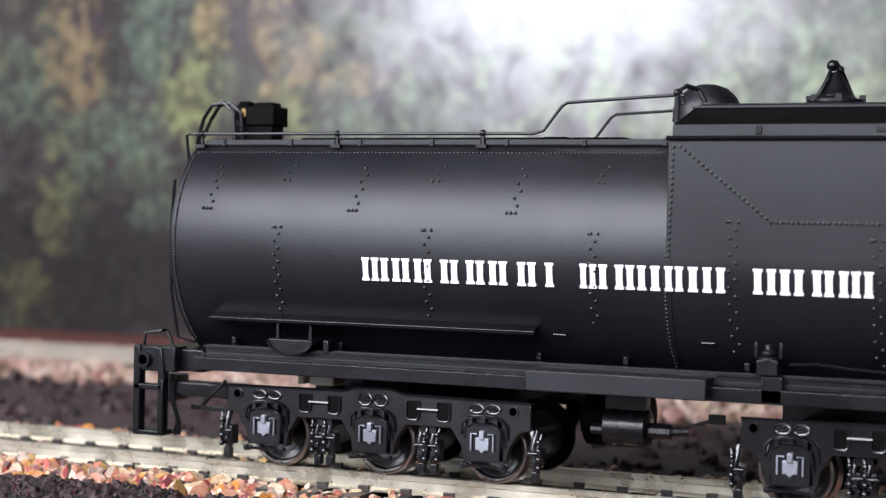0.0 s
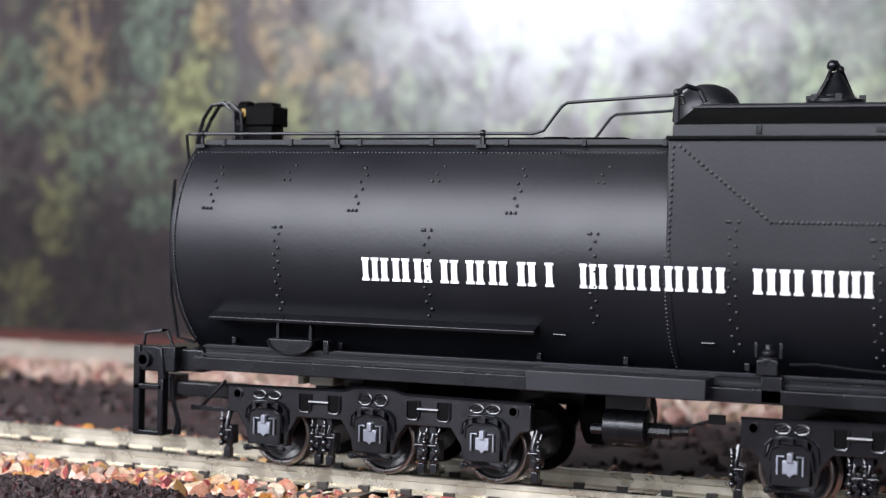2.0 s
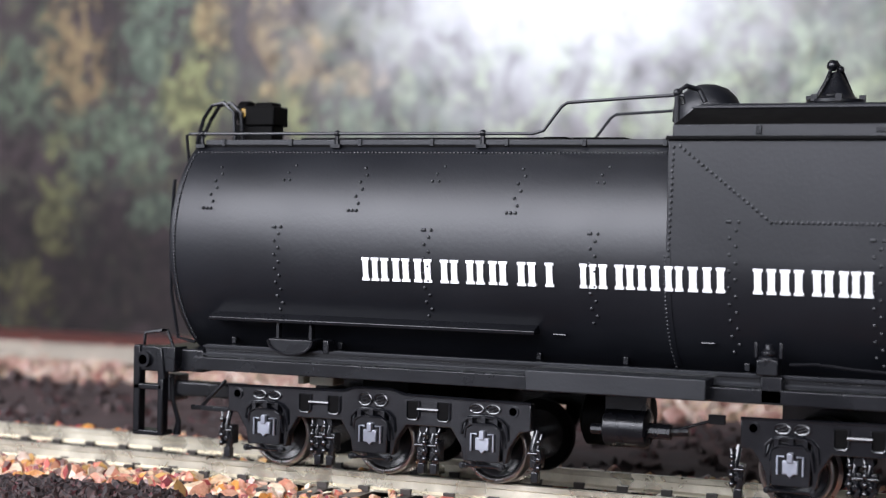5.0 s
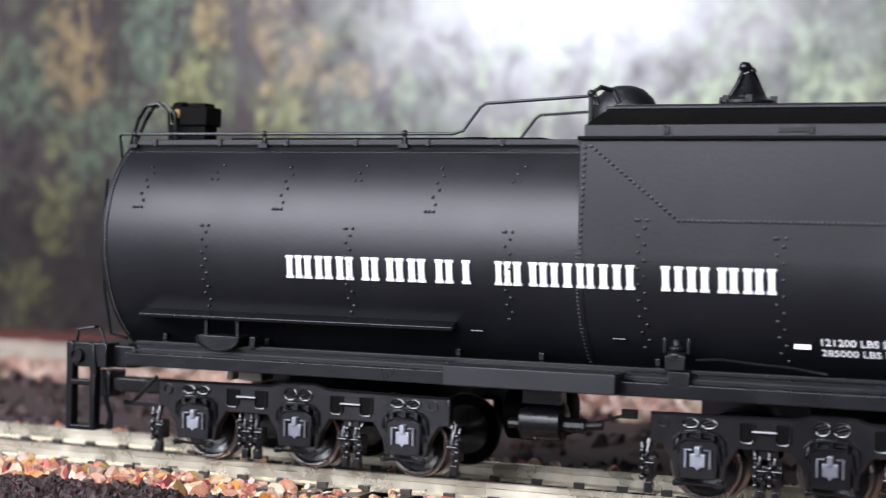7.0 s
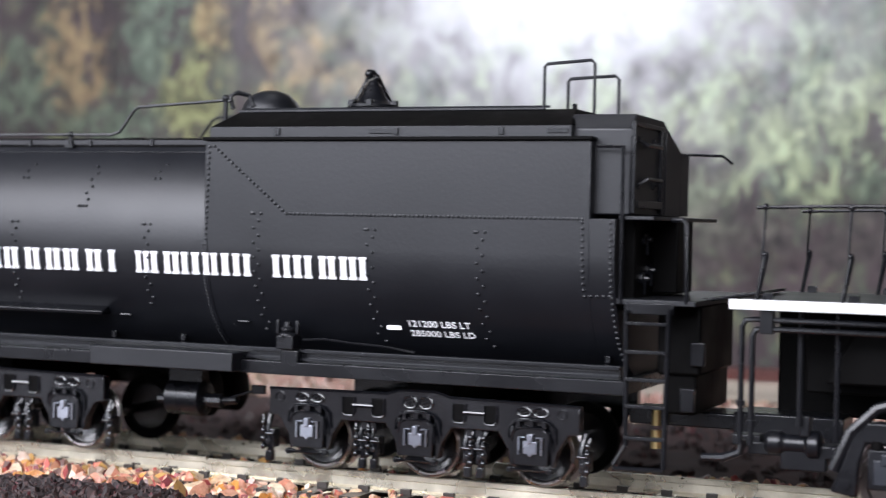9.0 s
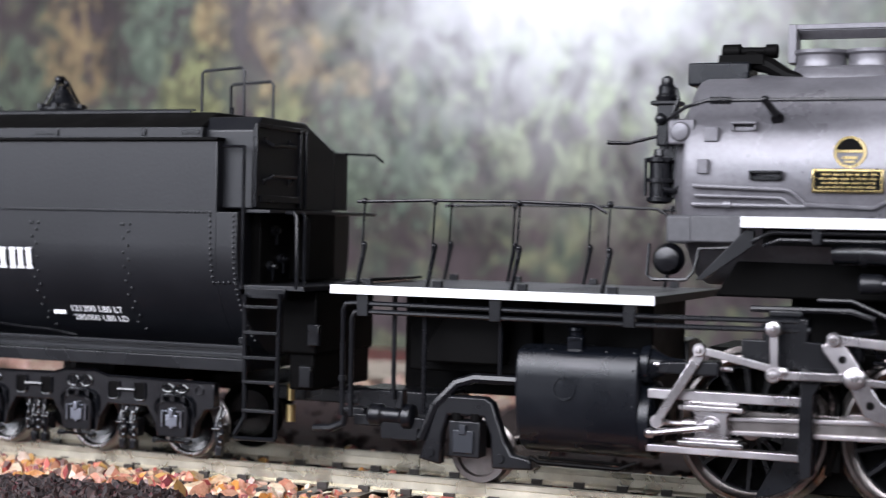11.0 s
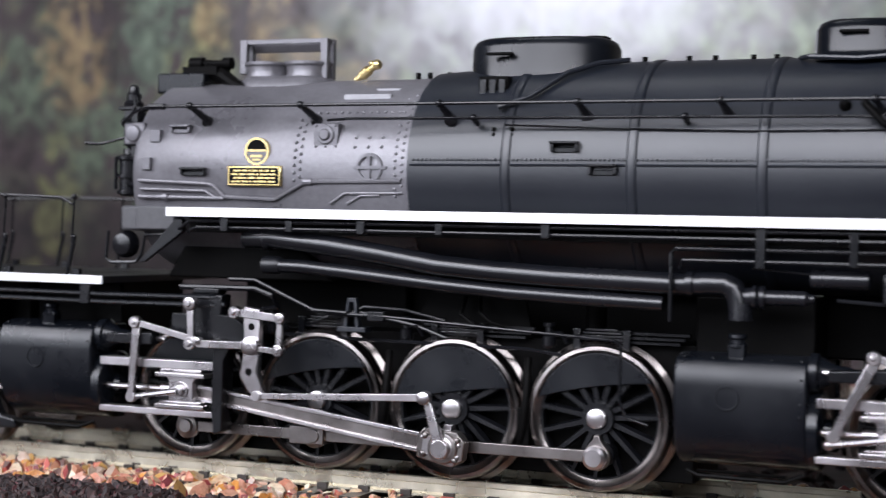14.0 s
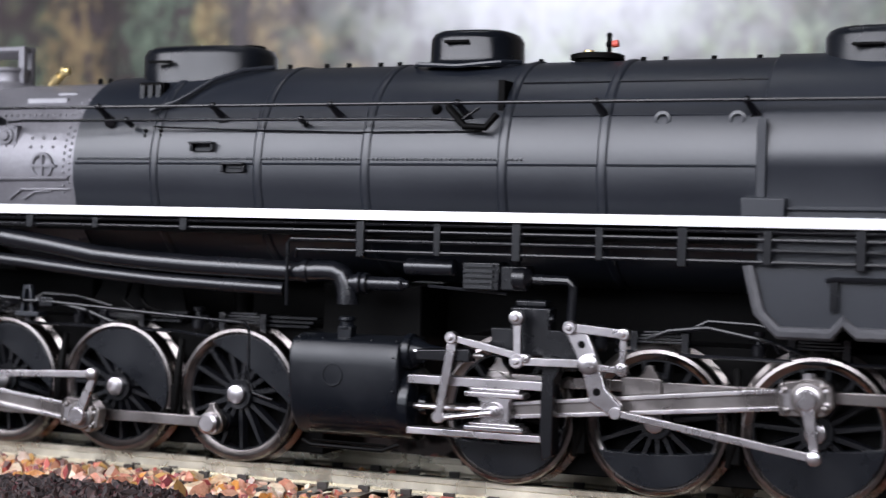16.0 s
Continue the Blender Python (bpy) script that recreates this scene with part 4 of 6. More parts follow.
def tender_front():
    s = Shape().box(4.4, 9.2, -13.5, 8.0, 24, 36.2)
    part("front_bulkhead", s, MATT, TENDER, bevel=0.2)
    s = Shape().prism([(-15.8, 36.0), (-15.8, 46.8), (-13.4, 48.8), (-0.5, 48.7), (9.0, 45.0), (9.0, 36.0)], 0.6, 9.1, "x")
    face = part("bunker_front", s, BLACK, TENDER, "black riveted front wall of the bunker", bevel=0.2)
    for y in (-15.4, -2.4, -0.6):
        part("wall_rib", Shape().box(9.0, 9.6, y - 0.3, y + 0.3, 36.2, 47.6), CAST, face, bevel=0.1)
    part("wall_rib", Shape().box(9.0, 9.5, -15.4, -0.6, 47.2, 47.8).box(9.0, 9.7, -14.4, -3.2, 36.9, 37.9), CAST, face, bevel=0.1)
    for z, drop in ((44.9, 0.7), (40.6, -0.8)):
        part("grab_iron", Shape().tube([(9.0, -12.6, z + drop), (10.2, -12.4, z), (10.2, -5.6, z), (9.0, -5.4, z + drop)], 0.27, 8), CAST, face)
        part("grab_foot", Shape().box(9.0, 9.4, -13.0, -12.2, z + drop - 0.4, z + drop + 0.4).box(9.0, 9.4, -5.8, -5.0, z + drop - 0.4, z + drop + 0.4), CAST, face, bevel=0.08)
    cab = part("front_cabinet", Shape().box(3.0, 9.0, 9.2, 14.0, 36.2, 45.0), BLACK, TENDER, bevel=0.2)
    part("cabinet_rail", Shape().tube([(8.0, 13.0, 44.9), (14.0, 13.0, 44.7), (15.4, 13.0, 43.6)], 0.2, 6), CAST, cab)
    part("lower_cabinet", Shape().box(9.0, 12.5, -5, 3.0, 26.0, 35.6), MATT, TENDER, bevel=0.2)
    p = Shape().box(8.0, 18.0, -17.2, 17.2, 24.9, 25.6)
    p.box(8.0, 12.5, -17.0, 17.0, 35.4, 35.9)
    part("front_platform", p, BLACK, TENDER, bevel=0.1)
    w = Shape().prism([(16.0, 25.0), (24.0, 26.4), (24.0, 26.8), (16.0, 25.5)], -9, 9)
    part("bridge_plate", w, CAST, TENDER, bevel=0.1)
    b = Shape().box(12.0, 17.6, -12.4, 6, 16.0, 25.0).box(13.0, 17.0, -11.8, 6, 11.0, 17)
    part("front_tank_box", b, MATT, TENDER, bevel=0.4)
    for dx, zz in ((16.4, 20.3), (15.2, 14.5)):
        part("box_clamp", Shape().box(dx, dx + 1.8, -13.0, -12.0, zz - 3.0, zz), CAST, TENDER, bevel=0.15)
    la = part("ladder", Shape().rod((9.6, -18.4, 24.3), (9.9, -18.4, 7.6), 0.32, n=8).rod((15.0, -18.4, 24.6), (14.7, -18.4, 5.0), 0.32, n=8).tube([(9.9, -18.4, 7.6), (8.4, -18.4, 5.2), (8.4, -18.4, 4.7), (14.7, -18.4, 4.8)], 0.3, 6), CAST, TENDER, "black side ladder")
    for z in (22.7, 19.2, 15.8, 12.5, 8.6):
        part("rung", Shape().box(9.7, 14.9, -18.9, -17.9, z - 0.22, z + 0.22), CAST, la, bevel=0.06)
    part("ladder_support", Shape().box(9.2, 15.4, -17.8, -16.6, 23.8, 25.2), CAST, TENDER, bevel=0.1)
    part("handrail_post", Shape().rod((8.5, -17.3, 25), (8.5, -17.3, 44.6), 0.26, n=8).rod((8.5, -17.3, 44.5), (5.0, -17.0, 44.5), 0.2, n=6), CAST, TENDER)
    part("handrail_post", Shape().tube([(16.8, -17.0, 25.2), (16.6, -17.0, 35.0), (16.2, -17.0, 35.5), (14.6, -16.0, 35.5)], 0.3, 8), CAST, TENDER)
    part("handrail_post", Shape().tube([(15.8, -13.0, 25.2), (15.8, -13.0, 35.0), (15.0, -12.0, 35.5)], 0.26, 8), CAST, TENDER)
    for y, z in ((-10.0, 33.0), (-8.0, 29.0), (-11.0, 28.0)):
        part("wall_fitting", Shape().turned((9.2, y, z), "x", [(0, 0.8), (0.5, 0.8), (0.6, 0.4), (1.2, 0.35)], 10).rod((9.8, y, z), (9.8, y, z - 2.0), 0.2, n=6), CAST, TENDER)
    dr = Shape().box(6, 26, -3.5, 3.5, 8.6, 10.6)
    part("drawbar", dr, CAST, TENDER, bevel=0.2)
    for x in (10.4,):
        part("brass_pivot", Shape().rod((x, -6.0, 5.8), (x, -6.0, 8.2), 0.7, n=10).rod((x, -6.0, 8.8), (x, -6.0, 11.2), 0.6, n=10), BRASS, TENDER, "brass drawbar pivot")


tender_front()


def tender_rear():
    s = Shape().box(-127.0, -117.5, -15.5, 15.5, 13.0, 16.2)
    part("rear_beam", s, CAST, TENDER, bevel=0.25)
    st = Shape()
    st.box(-127.6, -126.5, -17.6, -16.0, 4.3, 16.6).box(-123.6, -122.7, -17.6, -16.0, 4.4, 12.0)
    st.box(-127.6, -122.7, -17.6, -14.8, 4.0, 4.7).box(-127.6, -122.9, -17.6, -16.0, 10.4, 11.2)
    st.prism([(-124.0, 16.4), (-123.0, 16.4), (-122.4, 12.0), (-123.5, 11.6)], -17.6, -16.2)
    st.box(-127.0, -121.0, -17.3, -14.0, 13.0, 16.5)
    step = part("corner_step", st, CAST, TENDER, "black cast corner step", bevel=0.15)
    part("grab_iron", Shape().tube([(-126.6, -16.4, 16.4), (-126.4, -16.4, 18.3), (-123.8, -16.2, 18.7), (-123.6, -15.2, 18.7), (-122.6, -15.2, 16.4)], 0.24, 6), CAST, step)
    part("step_ring", Shape().turned((-125.9, -17.6, 14.6), "y", [(0, 1.1), (-0.3, 1.1), (-0.3, 0.7), (0, 0.7)], 16), CAST, step)
    part("hose", Shape().tube([(-122.5, -15.5, 12.6), (-122.3, -15.5, 9.0), (-121.3, -15.5, 6.0), (-121.6, -15.5, 4.2)], [0.35, 0.35, 0.4, 0.6], 8), CAST, TENDER)
    part("ladder_rail", Shape().tube([(-123.9, -13.5, 40), (-124.3, -13.6, 32), (-124.2, -13.4, 24), (-123.3, -12.8, 17.5), (-120.5, -12.8, 17.0)], 0.25, 6), CAST, TENDER)
    part("coupler", Shape().box(-131, -120, -1.6, 1.6, 7.8, 10.0).box(-133, -130.5, -2.2, 2.2, 6.9, 11.0), CAST, TENDER, bevel=0.3)
    part("brake_lever", Shape().rod((-115.5, -12.6, 11.8), (-119.3, -12.6, 8.0), 0.3, n=6).box(-121.0, -114.8, -12.9, -12.3, 7.4, 8.1), CAST, TENDER, bevel=0.1)


tender_rear()


def tender_side():
    bow = [(-103.3 + 3.35 * math.cos(radians(a)), 18.2 + 1.9 * math.sin(radians(a))) for a in range(180, 361, 15)]
    fit = part("side_fitting", Shape().prism([(-106.65, 18.4)] + bow + [(-99.95, 18.4)], -16.6, -13.0), CAST, TENDER, "half-moon black casting over the sill", bevel=0.15)
    part("fitting_rim", Shape().tube([(x, -16.7, z) for x, z in bow], 0.2, 6), TRUCK, fit)
    for x in (-105.8, -100.8):
        part("fitting_stay", Shape().box(x - 0.2, x + 0.2, -15.6, -14.6, 18.2, 20.4), CAST, fit)
    part("sill_box", Shape().box(-98.8, -97.9, -15.8, -13.6, 16.6, 18.4), CAST, TENDER, bevel=0.15)
    v = Shape().box(-39.9, -37.3, -17.0, -14.5, 17.0, 18.9).turned((-38.6, -15.8, 18.6), "z", [(0, 1.3), (0.5, 1.3), (0.7, 0.9), (1.0, 0.9)], 14)
    v.box(-39.4, -36.8, -16.6, -15.0, 13.6, 16.9)
    v.turned((-38.6, -16.0, 19.4), "z", [(0, 1.0), (0.5, 1.0), (0.6, 0.6), (1.4, 0.5)], 14)
    for x in (-40.1, -37.1):
        v.box(x - 0.25, x + 0.25, -16.3, -15.7, 19.0, 21.0)
    valve = part("water_valve", v, CAST, TENDER, "small grey valve on the sill", bevel=0.15)
    part("valve_pipe", Shape().tube([(-36.0, -16.4, 18.4), (-33.0, -16.2, 18.6), (-29, -15.6, 18.2), (-25.0, -14.6, 17.9), (-20.5, -14.2, 17.3)], 0.17, 6), CAST, valve)
    for x, z in ((-65.6, 20.6), (-46.4, 20.4)):
        part("grab_iron", Shape().tube([(x - 0.8, tank_y(z), z), (x - 0.8, tank_y(z) - 0.5, z), (x + 0.8, tank_y(z) - 0.5, z), (x + 0.8, tank_y(z), z)], 0.13, 6), CAST, TENDER)
    for x in (-114.6, -98.0, -69.2, -57.5, -42.0, 5.5):
        part("sill_bolt", Shape().box(x - 0.35, x + 0.35, tank_y(18.0) - 0.5, tank_y(18.0) + 0.6, 17.0, 18.0), CAST, TENDER, bevel=0.1)
    a = Shape()
    a.turned((-60.6, -10.0, 8.8), "x", [(0, 2.0), (0.3, 2.6), (5.6, 2.6), (5.9, 2.0)], 24)
    a.box(-60.4, -55.0, -11.0, -9.0, 11.0, 13.6)
    cyl = part("brake_cylinder", a, CAST, TENDER, "black air brake cylinder with push rod")
    r = Shape().rod((-62.4, -10.4, 8.4), (-60.5, -10.4, 8.4), 0.7, n=10).rod((-54.8, -10.4, 8.6), (-51.8, -10.4, 8.6), 1.0, n=10).rod((-52, -10.4, 8.6), (-49.5, -10.4, 8.8), 0.6, n=8)
    r.rod((-51, -10.6, 9.0), (-46.6, -10.6, 10.4), 0.22, n=6).box(-47.0, -44.9, -10.9, -10.2, 10.0, 11.2)
    part("push_rod", r, CAST, cyl, bevel=0.05)
    for y in (8.0, 0.0):
        part("air_tank", Shape().turned((-66.5, y, 8.5), "x", [(0, 2.5), (0.6, 3.6), (6.6, 3.6), (7.2, 2.5)], 24), MATT, TENDER)
    for x0, x1 in ((-105.8, -104.8), (-104.0, -100.2)):
        part("ivory_block", Shape().box(x0, x1, -9.5, -6, 11.6, 13.4), IVORY, TENDER, bevel=0.2)
    part("bolster", Shape().box(-95, -88, -11, 11, 9.0, 13.6), MATT, TENDER, bevel=0.2)
    part("bolster", Shape().box(-23, -16, -11, 11, 9.0, 13.6), MATT, TENDER, bevel=0.2)


tender_side()


# ---- locomotive: boiler, smokebox and what stands on them ----
def skin(z, r, zc):
    """The near side of a round boiler at a height."""
    return -math.sqrt(max(r * r - (z - zc) ** 2, 0.0))


def sb(z):
    return skin(z, 13.95, 40.9)


def bo(z):
    return skin(z, 15.3, 41.5)


def smokebox_details():
    rv = Shape()
    for x in (95.0, 95.9):
        for k in range(9):
            z = 40.0 + 1.05 * k + (0.5 if x > 95.5 else 0)
            rv.rivets([(x, sb(z), z)], 0.27)
    for x in (110.2, 111.2):
        for k in range(15):
            z = 38.0 + 0.95 * k + (0.45 if x > 111 else 0)
            rv.rivets([(x, sb(z), z)], 0.27)
    for k in range(12):
        rv.rivets([(97.5 + 1.1 * k, sb(49.4), 49.4)], 0.26)
    for x in (104.0, 106.0, 108.0):
        for z in (44.6, 45.9):
            rv.rivets([(x, sb(z), z)], 0.27)
    part("smokebox_rivets", rv, GRAPHITE, LOCO)
    pl = Shape().box(84.7, 93.2, sb(40.5) - 0.32, sb(40.5) + 0.5, 39.1, 42.0)
    plate = part("builders_plate", pl, BRASS, LOCO, "brass builder's plate with unreadable lines", bevel=0.2)
    y = sb(40.5) - 0.36
    part("plate_field", Shape().box(85.1, 92.8, y - 0.02, y + 0.2, 39.45, 41.65), MATT, plate)
    for k in range(4):
        z = 39.65 + 0.5 * k
        dash, at, rng = Shape(), 85.5 + 0.35 * (k % 2), random.Random(k + 3)
        while at < 91.9:
            wide = rng.uniform(0.35, 1.3)
            dash.box(at, min(at + wide, 92.4), y - 0.08, y + 0.1, z, z + 0.26)
            at += wide + rng.uniform(0.12, 0.3)
        part("plate_line", dash, BRASS, plate)
    ya = sb(44.0)
    em = Shape().turned((89.1, ya + 0.1, 44.0), "y", [(0.4, 1.95), (-0.3, 1.92), (-0.3, 1.6), (0.4, 1.6)], 32, True)
    em.box(87.6, 90.6, ya - 0.3, ya + 0.2, 43.95, 44.25)
    ob = part("round_emblem", em, BRASS, LOCO, "round brass emblem")
    part("emblem_field", Shape().prism(arc(89.1, 44.2, 1.55, 2, 178, 14), ya - 0.16, ya + 0.1), MATT, ob)
    part("emblem_field", Shape().prism(arc(89.1, 44.0, 1.6, 180, 360, 14), ya - 0.14, ya + 0.1), GRAPHITE, ob)
    part("emblem_bar", Shape().box(88.2, 90.0, ya - 0.3, ya + 0.1, 43.15, 43.5).box(88.5, 89.7, ya - 0.3, ya + 0.1, 42.7, 42.95), BRASS, ob)
    for x, z, w in ((79.2, 41.1, 2.0), (76.1, 47.2, 1.6)):
        y = sb(z)
        s = Shape().box(x - w, x + w, y - 0.9, y + 0.3, z + 0.25, z + 0.6).box(x - w, x - w + 0.4, y - 0.6, y + 0.3, z - 0.5, z + 0.6)
        s.box(x + w - 0.4, x + w, y - 0.6, y + 0.3, z - 0.5, z + 0.6).box(x - w + 0.2, x + w - 0.2, y - 0.25, y + 0.3, z - 0.6, z)
        part("side_step", s, GRAPHITE if z > 45 else CAST, LOCO, "small cast step", bevel=0.1)
    y = sb(46.0)
    s = Shape().box(97.7, 101.4, y - 0.35, y + 1.0, 44.4, 47.8)
    s.turned((99.5, y - 0.3, 46.3), "y", [(0, 1.35), (-0.3, 1.3), (-0.3, 0.8), (-0.65, 0.7), (-0.65, 0.25)], 20)
    s.rivets([(97.7 + 3.7 * a, y - 0.35, 44.4 + 3.4 * b) for a in (0.1, 0.5, 0.9) for b in (0.08, 0.92)], 0.25)
    part("check_valve", s, GRAPHITE, LOCO, bevel=0.15)
    y = sb(41.8)
    s = Shape().turned((106.5, y, 41.8), "y", [(0.3, 2.0), (-0.3, 1.95), (-0.3, 1.55), (0.3, 1.5)], 26, True)
    s.box(104.2, 109.0, y - 0.35, y + 0.3, 41.6, 42.0).box(106.2, 106.7, y - 0.3, y + 0.3, 40.2, 43.4)
    part("washout_cover", s, GRAPHITE, LOCO)
    runs = [([(70.2, 39.8), (81.6, 39.4), (82.4, 39.1), (84.0, 37.6), (92.0, 37.3), (97.0, 39.8), (111.2, 40.0)], 0.28),
            ([(70.4, 38.6), (81.0, 38.4), (82.4, 37.5)], 0.22), ([(70.0, 37.5), (84.0, 37.4)], 0.28), ([(100.5, 36.9), (102.8, 38.3), (111, 38.4)], 0.2), ([(103.0, 36.9), (105.2, 38.0), (108, 38.1)], 0.18)]
    for path, r in runs:
        part("air_pipe", Shape().tube([(x, sb(z) - r * 0.6, z) for x, z in path], r, 8), GRAPHITE, LOCO)
    part("pipe_union", Shape().turned((96.6, sb(39.7), 39.8), "x", [(0, 0.5), (1.3, 0.5)], 10), GRAPHITE, LOCO)
    part("pipe_union", Shape().turned((74.0, sb(37.5) - 0.2, 37.5), "x", [(0, 0.48), (0.9, 0.48)], 10), GRAPHITE, LOCO)
    for x0, x1, z in ((71.2, 73.0, 46.2), (70.6, 72.0, 42.2)):
        y = sb(z)
        part("hinge", Shape().box(x0, x1, y - 0.3, y + 0.6, z - 0.9, z + 0.9), GRAPHITE, LOCO, bevel=0.12)
    for z0, z1 in ((51.0, 52.1), (52.6, 53.0)):
        x = 100.2 if z0 < 52 else 104.4
        y = sb((z0 + z1) / 2)
        part("number_bar", Shape().box(x, x + (7.0 if z0 < 52 else 3.4), y - 0.12, y + 0.5, z0, z1), PALE, LOCO, "pale painted number panel")
    s = Shape().turned((68.3, 0, 41.0), "x", [(0, 11.6), (-0.5, 11.2), (-1.8, 9.0), (-2.3, 4), (-2.4, 0.3)], 40)
    part("smokebox_door", s, GRAPHITE, LOCO)
    s = Shape().box(66.4, 69.8, -12.4, -9.0, 45.0, 48.2).turned((68.0, -12.2, 46.6), "y", [(0, 1.3), (-0.5, 1.3), (-0.6, 0.9)], 16)
    part("door_clamp", s, GRAPHITE, LOCO, bevel=0.3)
    part("lamp_bracket", Shape().box(64.0, 66.4, -9.0, -6.5, 45.0, 50.4).box(63.2, 67.0, -9.3, -6.2, 50.2, 50.8).box(64.2, 67.6, -8.4, -7.2, 43, 46), CAST, LOCO, bevel=0.2)
    part("lamp_body", Shape().turned((65.0, -7.8, 50.8), "z", [(0, 1.35), (0.5, 1.5), (0.9, 1.1), (1.8, 1.1), (2.2, 0.8), (2.9, 0.7), (3.2, 0.3)], 14), CAST, LOCO, "small black lamp")
    part("lamp_knob", Shape().ball((64.6, -9.2, 48.4), 0.8, 10).rod((64.6, -9.2, 48.4), (66.8, -8.8, 48.0), 0.3, n=6), CAST, LOCO)
    pump = Shape().turned((64.3, -7.8, 37.6), "z", [(0, 1.1), (0.3, 1.7), (0.8, 1.7), (0.9, 1.35), (2.6, 1.35), (2.7, 1.75), (3.2, 1.75), (3.3, 1.4), (5.2, 1.4), (5.4, 1.8), (5.9, 1.8), (6.2, 0.9), (7.0, 0.8)], 18)
    pump.rod((62.6, -8.6, 38.6), (62.6, -8.6, 43.4), 0.28, n=6).tube([(65.4, -9.2, 39.4), (67.0, -9.8, 39.2), (68.2, -10.4, 40.2)], 0.4, 8).box(63.2, 66.8, -7.4, -6.0, 38.2, 44.0)
    part("door_pump", pump, CAST, LOCO, "ringed black pump on the smokebox front")
    part("front_conduit", Shape().tube([(66.8, -10.2, 52.2), (67.4, -11.0, 50.8), (66.4, -11.2, 48.4), (66.0, -10.6, 46.4), (65.6, -9.6, 44.6)], 0.24, 6), CAST, LOCO)
    part("horn", Shape().tube([(57.6, -9.2, 45.4), (60.4, -9.2, 45.3), (64.0, -8.6, 46.2)], [0.28, 0.22, 0.2], 8), CAST, LOCO)
    s = Shape().box(66.6, 70.2, -13.2, -8, 32.6, 36.2)
    part("corner_casting", s, GREY, LOCO, "grey corner casting", bevel=0.4)
    part("corner_box", Shape().box(70.0, 76.5, -14.6, -8, 32.8, 36.2), GREY, LOCO, bevel=0.25)
    s = Shape().turned((66.8, -11.5, 30.6), "y", [(0, 2.0), (-1.0, 2.0), (-1.8, 1.5), (-2.1, 0.4)], 22)
    part("marker_lamp", s, CAST, LOCO, "round black marker lamp")
    part("grab_iron", Shape().tube([(64.6, -13.2, 32.5), (64.4, -13.4, 28.6), (65.2, -13.4, 28.0), (69.4, -13.4, 28.1), (70.4, -13.4, 29.2), (71.0, -13.4, 32.0), (75.2, -14.0, 32.2)], 0.24, 6), CAST, LOCO)
    part("brace", Shape().prism([(71.0, 28.2), (72.0, 28.2), (78.2, 32.6), (78.2, 34.4), (77.0, 34.4)], -15.2, -14.4), CAST, LOCO, bevel=0.1)
    part("smokebox_saddle", Shape().prism([(72, 26.0), (99, 26.0), (93, 31.5), (76, 32.5)], -9.0, 9.0), MATT, LOCO, bevel=0.3)


smokebox_details()


def stack():
    s = Shape()
    def oval(x0, x1, w, z):
        pts = []
        for k in range(28):
            a = math.tau * k / 28
            c = math.cos(a)
            pts.append(((x0 + x1) / 2 + math.copysign((x1 - x0) / 2 - w + w * abs(c), c) if abs(c) > 1e-6 else (x0 + x1) / 2, w * math.sin(a), z))
        return pts
    s.loft([oval(78.8, 94.8, 5.2, 53.0), oval(79.2, 94.2, 4.8, 54.8), oval(80.0, 93.2, 3.9, 55.4)])
    base = part("stack_base", s, GRAPHITE, LOCO, smooth=50)
    for x in (83.2, 89.8):
        part("chimney", Shape().turned((x, 0, 55.2), "z", [(0, 3.5), (0.8, 3.2), (1.7, 3.3), (2.0, 3.6), (2.4, 3.6), (2.4, 2.7), (0.6, 2.6), (0.6, 0.1)], 28), GRAPHITE, base)
    f = Shape()
    for y in (-1.0, 1.0):
        f.box(79.1, 80.2, y - 0.5, y + 0.5, 56.0, 61.0).box(92.4, 93.5, y - 0.5, y + 0.5, 55.2, 61.0)
        f.box(79.2, 93.4, y - 0.3, y + 0.3, 60.3, 61.0)
    for x in (79.2, 92.7):
        f.box(x, x + 0.7, -1.0, 1.0, 60.3, 61.0)
    f.prism([(0.9, 60.9), (0.6, 60.9), (1.1, 59.3), (1.4, 59.3)], 79.3, 93.3, "x")
    part("stack_frame", f, GRAPHITE, LOCO, "rectangular smoke deflector frame over the chimneys", bevel=0.1)
    g = Shape().prism([(66.8, 53.0), (74.8, 53.2), (74.8, 56.0), (66.8, 56.0)], -4.5, 1.0)
    gen = part("generator", g, WEIGHT, LOCO, "black turbine generator box", bevel=0.3)
    part("generator_turbine", Shape().turned((70.6, -1.5, 57.6), "x", [(0, 0.5), (0.2, 1.0), (2.4, 1.0), (2.6, 0.6), (5.6, 0.55), (5.8, 0.9), (7.2, 0.9), (7.3, 0.5)], 16).box(70.6, 76.4, -3.6, 0.4, 55.8, 57.0), MATT, gen)
    part("generator_pipe", Shape().tube([(74, -2, 56.6), (77, -2.4, 55.6), (79.5, -3.0, 54.2), (82, -4, 53.6)], [1.2, 1.1, 0.9, 0.6], 10), MATT, gen)
    b = Shape().rod((97.8, -0.5, 54.9), (101.0, -1.0, 56.9), 0.42, 0.5, 12).rod((98.8, -0.6, 55.5), (100.0, -0.9, 56.3), 0.72, n=12)
    b.ball((101.3, -1.0, 57.0), 0.75, 10).ball((100.4, -0.9, 57.2), 0.45, 8)
    part("whistle", b, BRASS, LOCO, "polished brass whistle")


stack()


